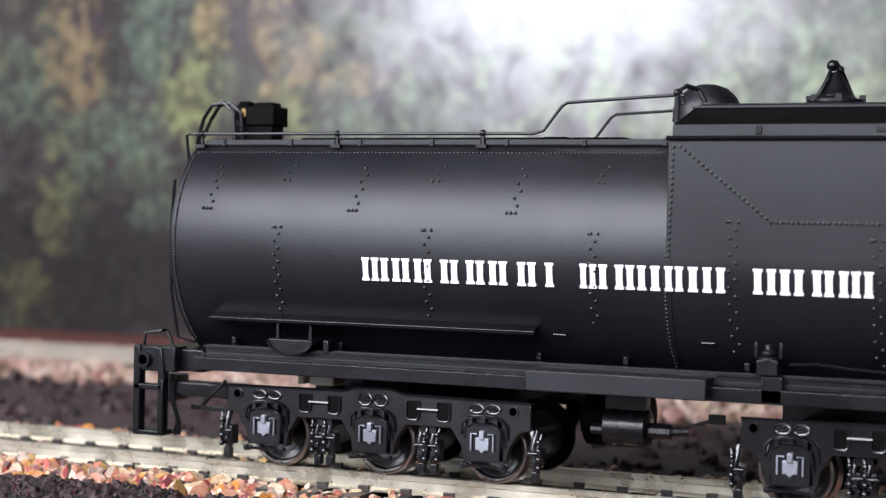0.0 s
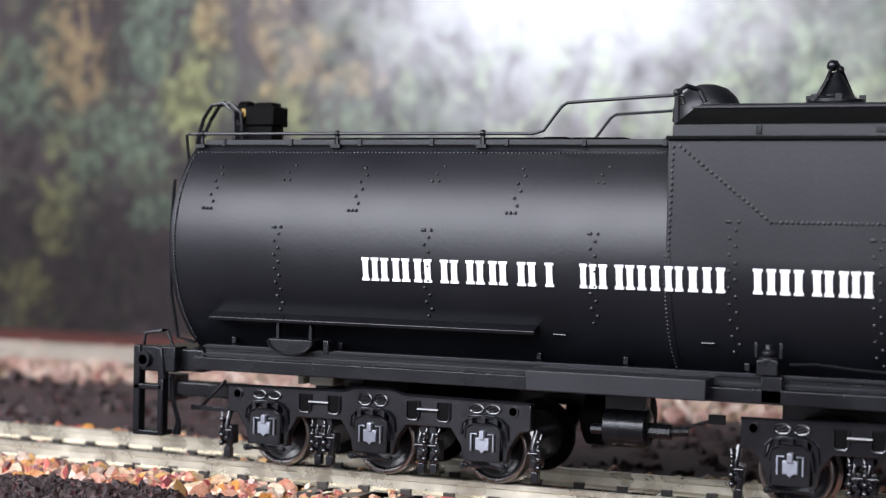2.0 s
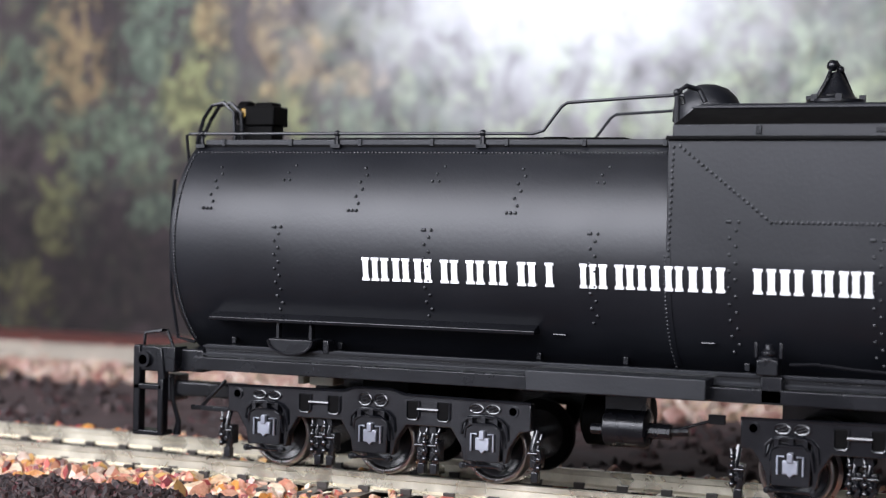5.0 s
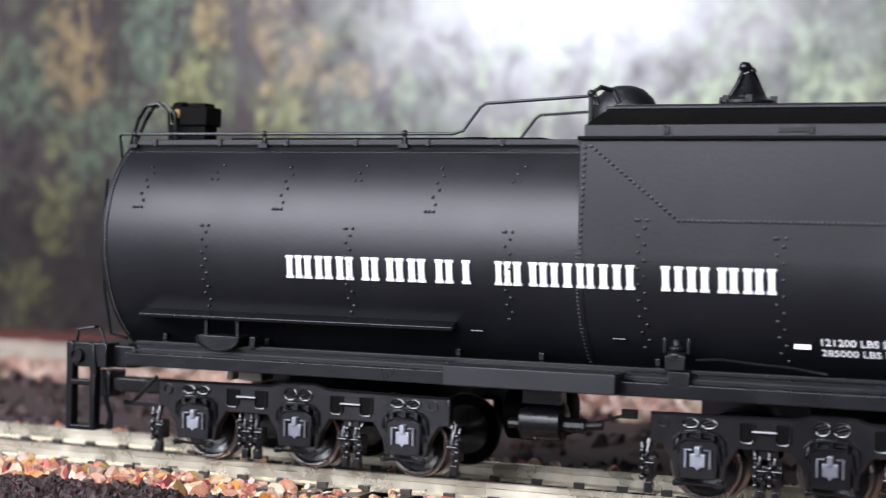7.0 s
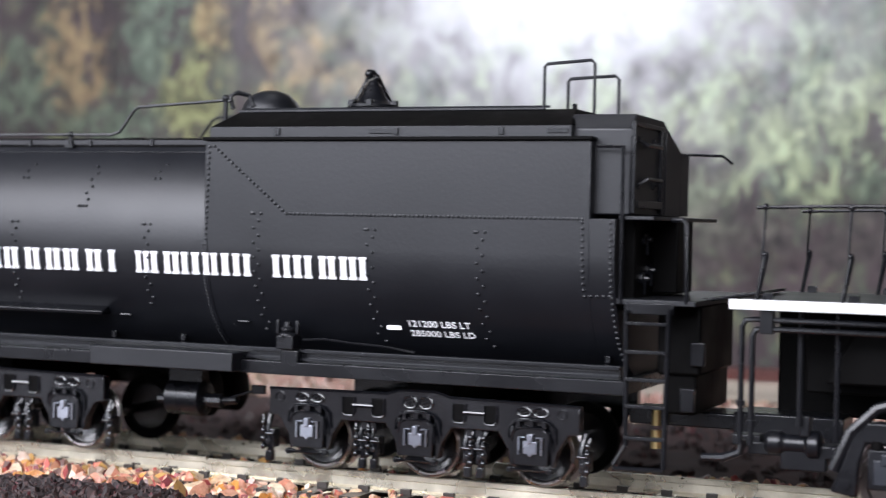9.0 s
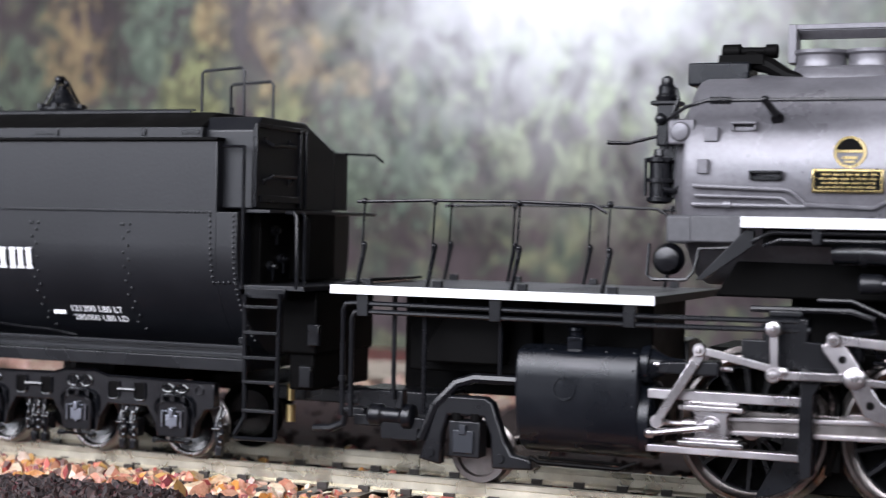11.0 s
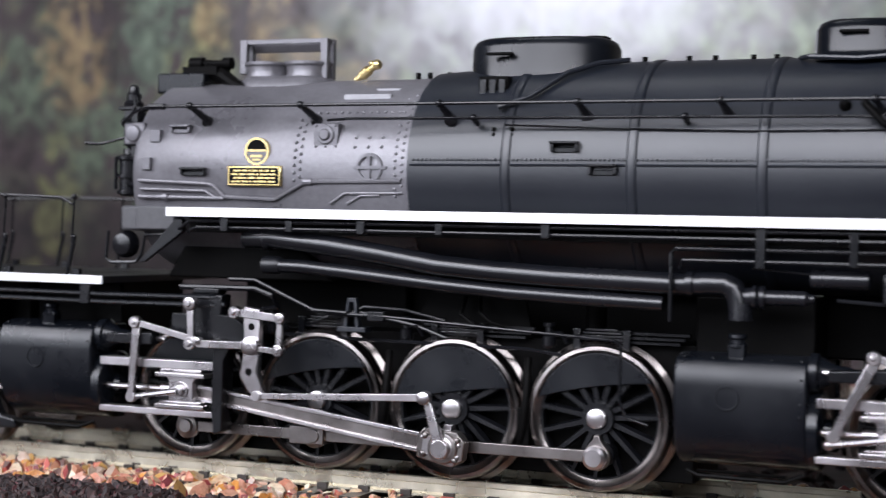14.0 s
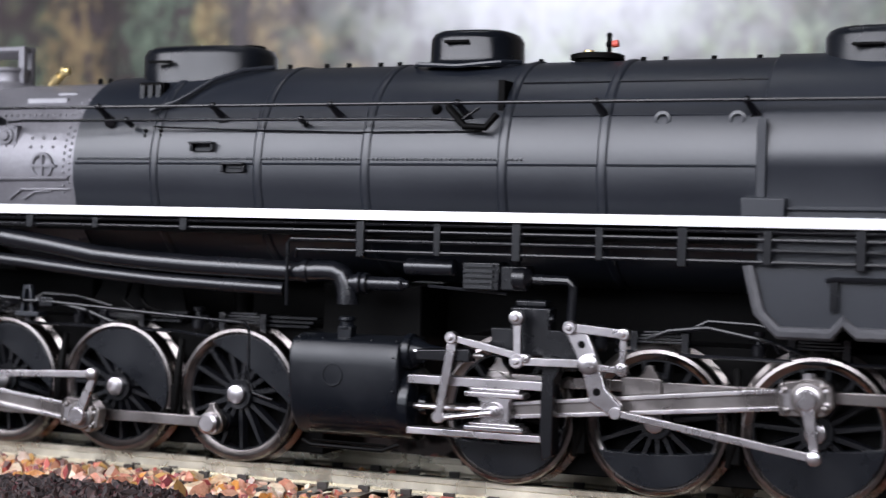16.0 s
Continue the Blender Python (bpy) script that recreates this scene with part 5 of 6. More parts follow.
def dome(x0, x1, top, wide, base):
    """A rounded casing with a flat top, blended into the boiler."""
    def ring(g, z):
        cx, hx = (x0 + x1) / 2, (x1 - x0) / 2 + g
        w = wide + g
        pts = []
        for k in range(40):
            a = math.tau * k / 40
            c, s = math.cos(a), math.sin(a)
            pts.append((cx + hx * math.copysign(abs(c) ** 0.75, c), w * math.copysign(abs(s) ** 0.8, s), z))
        return pts
    s = Shape()
    s.loft([ring(1.0, base - 0.4), ring(0.25, base + 0.35), ring(0.0, base + 1.0), ring(-0.05, top - 1.3), ring(-0.5, top - 0.45), ring(-1.3, top - 0.05), ring(-2.6, top)])
    return s


def domes():
    d1 = part("sand_dome", dome(116.3, 136.8, 59.9, 7.0, 51.8), WEIGHT, LOCO, "dark grey sand dome", smooth=50)
    part("dome_trim", Shape().tube([(124.5, bo(49.8) - 0.2, 49.8), (128.5, bo(51.2) - 0.4, 51.2), (132.4, -8.6, 54.6), (136, -6.6, 56.0), (139.5, -4.0, 56.6)], 0.35, 8), BOILER, d1)
    for x in (120.6, 133.6):
        part("filler_cap", Shape().turned((x, 0, 59.7), "z", [(0, 2.0), (0.35, 2.0), (0.55, 1.6), (0.55, 0.2)], 20), MATT, d1)
    part("dome_handle", Shape().box(120.6, 124.4, -7.9, -7.2, 57.2, 57.6), MATT, d1, bevel=0.1)
    v = Shape().box(120.4, 124.6, -9.8, -8.2, 50.2, 54.2)
    v.rod((121, -9.9, 50), (121, -12.5, 47), 0.25, n=6).rod((124, -9.9, 50), (124, -12.5, 47), 0.25, n=6)
    valve = part("sander_valve", v, MATT, d1, bevel=0.2)
    for k in range(3):
        part("valve_body", Shape().box(120.7 + 1.35 * k, 121.6 + 1.35 * k, -10.3, -9.7, 51.0, 53.8), CAST, valve, bevel=0.1)
    d2 = part("steam_dome", dome(163.2, 175.9, 61.2, 6.0, 56.2), WEIGHT, LOCO, "dark grey steam dome", smooth=50)
    part("dome_handle", Shape().box(167.0, 170.6, -6.5, -5.8, 59.2, 59.6), MATT, d2, bevel=0.1)
    part("dome_trim", Shape().tube([(161.9, -4.0, 56.4), (163.4, -6.6, 56.3), (169.5, -7.6, 55.9), (175.5, -6.8, 56.4), (177.4, -4.0, 56.6)], 0.32, 8), BOILER, d2)
    s = Shape().turned((187.0, 0, 55.8), "z", [(0, 3.1), (1.2, 3.1), (1.3, 3.7), (1.9, 3.7), (2.1, 3.2), (2.2, 0.2)], 28)
    m = part("safety_valve_base", s, MATT, LOCO, "round black turret with small valves")
    part("small_valve", Shape().rod((188.6, 0, 57.8), (188.6, 0, 60.6), 0.32, n=10).ball((188.6, 0, 59.2), 0.5, 8).ball((188.6, 0, 60.4), 0.42, 8), MATT, m)
    part("valve_handwheel", Shape().rod((189.1, 0, 59.2), (189.9, 0, 59.3), 0.5, n=10), RED, m, "red valve handwheel")
    part("brass_cap", Shape().turned((185.8, 0, 57.9), "z", [(0, 0.8), (0.5, 0.75), (0.6, 0.3)], 14), BRASS, m, "brass cap")
    d3 = part("rear_sand_dome", dome(217.6, 236.0, 60.2, 7.4, 52.0), WEIGHT, LOCO, "dark grey sand dome", smooth=50)
    part("filler_cap", Shape().turned((224.0, 0, 60.1), "z", [(0, 1.8), (0.5, 1.6), (0.5, 0.2)], 20), MATT, d3)
    part("dome_handle", Shape().box(222.0, 226.0, -8.0, -7.2, 57.4, 57.8), MATT, d3, bevel=0.1)


domes()


def shell(x):
    """The boiler's radius along its length."""
    if x < 118:
        return 14.1 + 0.4 * (x - 112) / 6
    return 14.5 + 0.7 * (x - 118) / 22 if x < 140 else 15.2 + 0.2 * (x - 140) / 73


def boiler_details():
    for x in (141.0, 147.0, 150.5, 155.5, 158.5, 179.6, 194.0, 197.0, 203.5, 209.5, 212.5, 108.2, 110.0, 113.0, 115.0):
        part("washout_plug", Shape().rod((x, -2.0, 54.0), (x, -2.0, 57.15 if x > 120 else 55.6), 0.38, n=8), MATT, LOCO)
    y = bo(42.3)
    rv = Shape()
    for k in range(112):
        x = 113.0 + 0.62 * k
        rv.rivets([(x, skin(42.9, shell(x), 41.5), 42.9)], 0.25)
    part("seam_rivets", rv, BOILER, LOCO)
    for x0, x1, _ in ((112.5, 125.4, 14.5), (127, 142.4, 14.95), (144, 158.9, 15.27), (160.3, 178.5, 15.33), (179.9, 191.9, 15.36), (193.2, 212, 15.4)):
        seam = [(x0 + (x1 - x0) * k / 4, -shell(x0 + (x1 - x0) * k / 4), 42.2) for k in range(5)]
        part("boiler_seam", Shape().tube(seam, 0.17, 6), BOILER, LOCO)
    for x0, x1 in ((193.2, 212), (179.9, 192)):
        part("casing_edge", Shape().tube([(x0, bo(48.6) - 0.05, 48.6), (x1, bo(48.6) - 0.05, 48.6)], 0.14, 6), BOILER, LOCO)
    part("casing_top_edge", Shape().tube([(180.0, bo(53.2) - 0.1, 53.2), (213, bo(53.2) - 0.1, 53.2), (217, bo(54.4) - 0.1, 54.4)], 0.15, 6), CAST, LOCO)
    for x, z in ((134.4, 44.5), (139.6, 41.6)):
        y = bo(z) + (0.35 if x < 143 else 0)
        s = Shape().box(x - 1.9, x + 1.9, y - 1.3, y + 0.3, z + 0.4, z + 0.75).box(x - 1.9, x - 1.4, y - 0.9, y + 0.3, z - 0.6, z + 0.6)
        s.box(x + 1.4, x + 1.9, y - 0.9, y + 0.3, z - 0.6, z + 0.6).box(x - 1.6, x + 1.6, y - 0.4, y + 0.3, z - 0.7, z)
        part("side_step", s, CAST, LOCO, "small cast step", bevel=0.12)
    for x in (200.0, 209.4):
        y = bo(48.0)
        part("washout_ring", Shape().turned((x, y, 48.0), "y", [(0.6, 1.1), (-0.2, 1.1), (-0.3, 0.7), (0.2, 0.6)], 16), BOILER, LOCO)
    yr = -15.2
    part("handrail", Shape().tube([(66.4, -12.6, 48.2), (69.0, -13.6, 49.6), (72.0, yr, 50.2), (212, yr, 50.3), (330, yr, 50.3)], 0.24, 8), CAST, LOCO, "long black handrail")
    part("rail_socket", Shape().turned((72.4, yr, 50.2), "x", [(0, 0.45), (2.6, 0.45)], 8), CAST, LOCO)
    for x in (79.1, 96.5, 117.0, 136.0, 154.3, 172.8, 191.6, 210.8):
        r, zc = (13.95, 40.9) if x < 112 else (15.0, 41.5)
        p = Shape().rod((x, yr, 50.2), (x + 0.9, skin(48.4, r, zc) + 0.2, 48.4), 0.38, 0.6, 8).ball((x, yr, 50.25), 0.55, 8)
        p.rod((x + 0.9, skin(48.3, r, zc) + 0.4, 48.3), (x + 0.95, skin(48.3, r, zc) - 0.35, 48.1), 0.8, n=10)
        part("handrail_stanchion", p, CAST, LOCO)
    yl = -15.4
    part("lower_rod", Shape().tube([(99.6, sb(48.2) - 1.0, 48.3), (104, yl, 48.3), (170.0, yl, 48.2), (173.5, yl, 48.0), (176.0, yl, 49.6)], 0.2, 8), CAST, LOCO)
    for x in (122.0, 150.0):
        part("rod_bracket", Shape().rod((x, yl, 48.2), (x, bo(47.8), 47.6), 0.4, n=8).ball((x, yl, 48.3), 0.5, 8), CAST, LOCO)
    s = Shape().box(177.6, 178.6, bo(50) - 0.4, -10, 49.0, 53.4).tube([(171.5, -15.4, 49.8), (174, -15.6, 47.2), (177, -15.8, 47.0), (178.4, -15.2, 48.8)], 0.5, 8)
    s.rod((171.4, yr, 50.0), (173.4, yl, 48.0), 0.5, n=8).ball((169, bo(49.5), 49.6), 0.8, 8)
    part("throttle_linkage", s, MATT, LOCO, "black throttle linkage", bevel=0.15)
    part("electric_conduit", Shape().tube([(126, bo(46.6) - 0.1, 47.4), (140, bo(46.6) - 0.15, 46.9), (158, bo(46.5) - 0.15, 46.5), (176, bo(46.4) - 0.1, 46.6)], 0.13, 6), CAST, LOCO)
    for x in (124.2, 126.8):
        for k in range(3):
            part("oil_plug", Shape().ball((x, bo(46.5) + 0.6, 46.9 - 0.7 * k), 0.3, 6), MATT, LOCO)
    # firebox
    fb = Shape()
    fb.loft([[(x, y, z) for y, z in [(-15.6, 24)] + [(-15.6, 30), (-15.7, 36), (-15.5, 42)] + list(reversed(arc(0, 41.5, 15.6, 2, 178, 24)))[0:0] + arc(0, 41.7, 15.6, 178, 2, 24) + [(15.7, 36), (15.6, 24)]] for x in (212.4, 330)])
    part("firebox", fb, BOILER, LOCO, "dark grey firebox casing", smooth=40, bevel=0.2)
    part("firebox_trim", Shape().box(212.4, 330, -16.1, -15.4, 36.9, 37.4).box(212.2, 213.4, -16.0, -15.0, 37.4, 48.0), BOILER, LOCO, bevel=0.12)
    part("board_bracket", Shape().box(210.6, 216.0, -17.0, -14, 36.0, 38.4), BOILER, LOCO, bevel=0.2)
    ap = Shape().prism([(211.8, 30.2), (213.0, 24.4), (215.4, 22.0), (221.6, 22.0), (223.0, 24.0), (224.6, 22.2), (330, 22.2), (330, 30.2)], -15.8, 14)
    part("ash_pan", ap, BOILER, LOCO, "dark grey ash pan", bevel=0.3)
    edge = Shape().tube([(211.6, -16.0, 30.2), (213.0, -16.0, 24.6), (215.4, -16.0, 22.2), (221.6, -16.0, 22.2), (223.0, -16.0, 23.8), (224.6, -16.0, 22.4), (330, -16.0, 22.4)], 0.8, 8)
    part("ash_pan_rim", edge, GREY, LOCO, "worn grey ash pan rim")
    part("ash_pan_lever", Shape().tube([(221, -16.6, 28.6), (222, -16.6, 28.8), (330, -16.6, 29.4)], 0.3, 6).box(221.5, 222.4, -16.6, -15.6, 25.0, 28.8), CAST, LOCO)


boiler_details()


def under_board():
    y = -16.7
    part("board_pipe", Shape().tube([(78.0, y + 1, 33.0), (80.4, y, 34.2), (330, y, 34.2)], 0.27, 8), CAST, LOCO)
    part("board_pipe", Shape().tube([(79.5, y + 1, 32.6), (81.5, y, 33.3), (330, y, 33.2)], 0.27, 8), CAST, LOCO)
    part("board_pipe", Shape().tube([(149.0, y, 23.0), (149.0, y, 31.4), (149.5, y, 32.0), (330, y, 31.9)], 0.27, 8), CAST, LOCO)
    part("board_pipe", Shape().tube([(150.0, y + 0.4, 29.6), (150.4, y, 30.6), (330, y, 30.5)], 0.27, 8), CAST, LOCO)
    part("valance", Shape().box(79, 330, -14.5, -13.5, 32.6, 35.4), MATT, LOCO)
    for x, z0 in ((86.0, 32.8), (106.8, 32.8), (132.7, 32.8), (160.0, 29.8), (182.0, 29.8), (203.6, 29.8), (225.0, 29.8)):
        part("pipe_clamp", Shape().box(x - 0.6, x + 0.6, y - 0.5, y + 0.6, z0, 34.7), CAST, LOCO, bevel=0.12)
    for x in (96.0, 118.0, 171.0, 193.0, 214.0):
        part("pipe_clip", Shape().box(x - 0.5, x + 0.5, y - 0.35, y + 0.4, 32.9 if x < 150 else 30.2, 34.5), CAST, LOCO, bevel=0.1)
    y = -14.8
    s = Shape().tube([(87.5, y + 1.5, 31.9), (92, y + 0.8, 32.0), (101.3, y, 31.2), (109, y, 30.2), (117, y, 29.0), (125, y, 28.4), (133.4, y, 28.0), (148.5, y, 27.6), (151, y, 27.6)], 1.4, 16)
    main = part("steam_pipe", s, PIPE, LOCO, "thick glossy black steam pipe")
    part("pipe_joint", Shape().turned((90.6, y + 1.2, 31.9), "x", [(0, 1.3), (0.2, 1.65), (0.9, 1.65), (1.1, 1.3)], 16), BLACK, main)
    s = Shape().tube([(91.0, y + 0.6, 28.3), (97, y + 0.4, 28.2), (105, y, 27.6), (117, y, 26.5), (127, y, 25.8), (137.4, y, 25.4), (147.6, y, 25.1)], 0.95, 14)
    low = part("exhaust_pipe", s, PIPE, LOCO, "black exhaust pipe")
    part("pipe_joint", Shape().turned((90.6, y + 0.6, 28.3), "x", [(0, 0.7), (0.3, 1.2), (2.6, 1.2), (2.9, 1.0)], 16), BLACK, low)
    s = Shape().turned((150.6, y, 27.7), "x", [(0, 1.4), (0.1, 1.7), (0.9, 1.7), (1.0, 1.45), (2.4, 1.5)], 18)
    s.tube([(152.6, y, 27.8), (155.4, y, 27.8), (156.4, y, 27.2), (157.0, y, 26.0), (157.3, y, 24.4), (157.3, y, 23.4)], [1.5, 1.5, 1.45, 1.4, 1.5, 1.5], 14)
    part("pipe_elbow", s, PIPE, LOCO)
    s = Shape().turned((157.8, y, 26.3), "x", [(0, 1.1), (0.9, 1.2), (1.0, 1.5), (1.5, 1.5), (1.6, 1.1), (2.0, 1.45), (2.5, 1.45), (2.6, 0.95), (7.4, 0.95), (7.8, 0.6), (8.4, 0.55)], 18)
    part("pipe_coupling", s, PIPE, LOCO)
    s = Shape().turned((165.6, -14.4, 28.7), "x", [(0, 0.9), (0.2, 1.15), (6.9, 1.15), (7.1, 0.9)], 18)
    part("oil_pump", s, PIPE, LOCO)
    s = Shape().box(174.3, 179.4, -16.0, -12.5, 25.9, 29.6).box(179.4, 183.0, -15.6, -12.5, 26.0, 29.2)
    p = part("feed_pump", s, CAST, LOCO, "ribbed black feed water pump", bevel=0.2)
    for k in range(5):
        part("pump_rib", Shape().box(174.6, 178.6, -16.35, -15.9, 26.2 + 0.7 * k, 26.55 + 0.7 * k), BLACK, p)
    part("pump_head", Shape().turned((181.2, -14.8, 27.6), "x", [(0, 1.6), (1.6, 1.6), (1.9, 1.2), (2.4, 0.8)], 18), CAST, p)
    part("pump_pipe", Shape().tube([(183.2, -14.6, 27.6), (188.4, -14.6, 27.5), (189.0, -14.6, 26.6), (188.8, -14.6, 21.8)], 0.65, 10), CAST, p)
    part("thin_pipe", Shape().tube([(158.6, -14.6, 29.8), (166.0, -14.6, 29.2)], 0.18, 6), CAST, LOCO)
    part("thin_pipe", Shape().tube([(168.8, -14.2, 26.2), (180.0, -14.8, 25.6)], 0.22, 6), BLACK, LOCO)
    for x in (136.3, 116.0):
        part("boiler_post", Shape().turned((x, -6, 19.5), "z", [(0, 1.6), (1.5, 1.4), (8.5, 1.4)], 18), MATT, LOCO)
    part("hose", Shape().tube([(119, -9, 24.8), (118.6, -10, 22.4), (121, -10.5, 20.9), (124, -10, 20.6)], 0.3, 8), MATT, LOCO)
    part("hose", Shape().tube([(121, -9, 24.8), (121.4, -10, 22.8), (123, -10.5, 21.6), (125, -10, 21.0)], 0.3, 8), MATT, LOCO)
    part("side_plate", Shape().prism([(111, 19.5), (128, 19.5), (127, 24.6), (113.5, 25.2), (111.6, 22.4)], -7.6, -7.0), MATT, LOCO, bevel=0.1)
    for y0 in (-7.9,):
        for z in (19.4, 20.0, 20.6):
            part("spring_leaf", Shape().box(112.5 + (20.6 - z), 128.5 - (20.6 - z), y0 - 0.7, y0 + 0.5, z, z + 0.35), CAST, LOCO)
            part("spring_leaf", Shape().box(138.5 + (20.6 - z), 149.5 - (20.6 - z), y0 - 0.7, y0 + 0.5, z, z + 0.35), CAST, LOCO)
    part("reach_rod", Shape().tube([(99.5, -14.6, 21.9), (108.0, -14.8, 22.0), (126.2, -15.0, 21.0), (141.6, -15.0, 20.2), (142.3, -15.0, 19.6), (142.3, -15.0, 12.6), (143.2, -15.0, 10.6), (145.9, -14.6, 9.8)], 0.22, 8), CAST, LOCO)
    part("rod_support", Shape().box(107, 109.5, -15.0, -14.0, 21.2, 22.6), CAST, LOCO, bevel=0.15)
    s = Shape().box(102.2, 106.4, -14.2, -11.8, 19.6, 20.3).prism([(103.0, 20.2), (103.6, 24.2), (104.8, 24.2), (105.4, 20.2), (104.8, 20.2), (104.5, 23.6), (103.9, 23.6), (103.6, 20.2)], -14.0, -13.0).box(103.3, 105.2, -13.9, -13.1, 21.6, 22.0)
    part("link_bracket", s, BOILER, LOCO, "grey A-shaped bracket", bevel=0.1)
    part("rear_pipe", Shape().tube([(86, -15.2, 26.2), (90, -15.2, 26.2), (99, -15.0, 22.4), (104, -15.0, 22.2)], 0.3, 8), CAST, LOCO)
    part("rear_pipe", Shape().tube([(78, -15, 24.9), (90, -15.0, 25.0), (92.5, -15, 24.2), (93, -14, 22.6), (90, -13, 22.0)], 0.4, 8), CAST, LOCO)
    for dx in (0.0, 101.3):
        part("wire_loop", Shape().tube([(96 + dx, -9, 20.2), (99 + dx, -10, 21.4), (104 + dx, -10, 22.0), (112 + dx, -10, 20.6), (117 + dx, -9.5, 18.8)], 0.3, 8), CAST, LOCO)
        part("wire_loop", Shape().tube([(100 + dx, -9, 20.8), (104 + dx, -9.4, 22.8), (110 + dx, -9.4, 22.6), (116 + dx, -9.4, 21.4)], 0.26, 8), CAST, LOCO)
        for x in (97.7, 117.9, 138.1):
            hang = Shape().box(x + dx - 3.8, x + dx - 2.9, -9.6, -7.6, 18.0, 21.2).box(x + dx + 2.9, x + dx + 3.8, -9.6, -7.6, 18.0, 21.2)
            for k in range(4):
                hang.box(x + dx - 3.6 + 0.5 * k, x + dx + 3.6 - 0.5 * k, -9.2, -7.4, 19.7 + 0.42 * k, 20.0 + 0.42 * k)
            part("leaf_spring", hang, TRUCK, LOCO, "black leaf spring over the axle", bevel=0.05)
        part("train_pipe", Shape().tube([(92 + dx, -9.8, 18.6), (100 + dx, -10.2, 18.4), (128 + dx, -10.2, 18.2), (133 + dx, -9.8, 17.6), (140 + dx, -9.8, 17.6)], 0.26, 6), PIPE, LOCO)
        for x in (90.0, 110.5, 131.0):
            fit = Shape().turned((x + dx, -9.6, 18.4), "z", [(0, 0.6), (0.4, 0.9), (1.6, 0.9), (1.8, 0.5), (2.8, 0.45), (2.9, 0.8), (3.4, 0.8)], 12)
            fit.tube([(x + dx, -9.8, 20.4), (x + dx + 1.8, -10.2, 20.6), (x + dx + 2.6, -10.0, 19.2)], 0.22, 6)
            part("pipe_fitting", fit, CAST, LOCO)
        for x in (87.6, 107.8, 128.0):
            part("brake_hanger", Shape().tube([(x + dx, -9.0, 17.0), (x + dx + 0.4, -10.6, 13.0), (x + dx, -10.6, 8.0), (x + dx - 0.8, -10.2, 4.6)], [0.5, 0.6, 0.6, 0.5], 8).box(x + dx - 1.0, x + dx + 0.8, -10.6, -8.4, 5.0, 10.5), MATT, LOCO, bevel=0.15)


under_board()


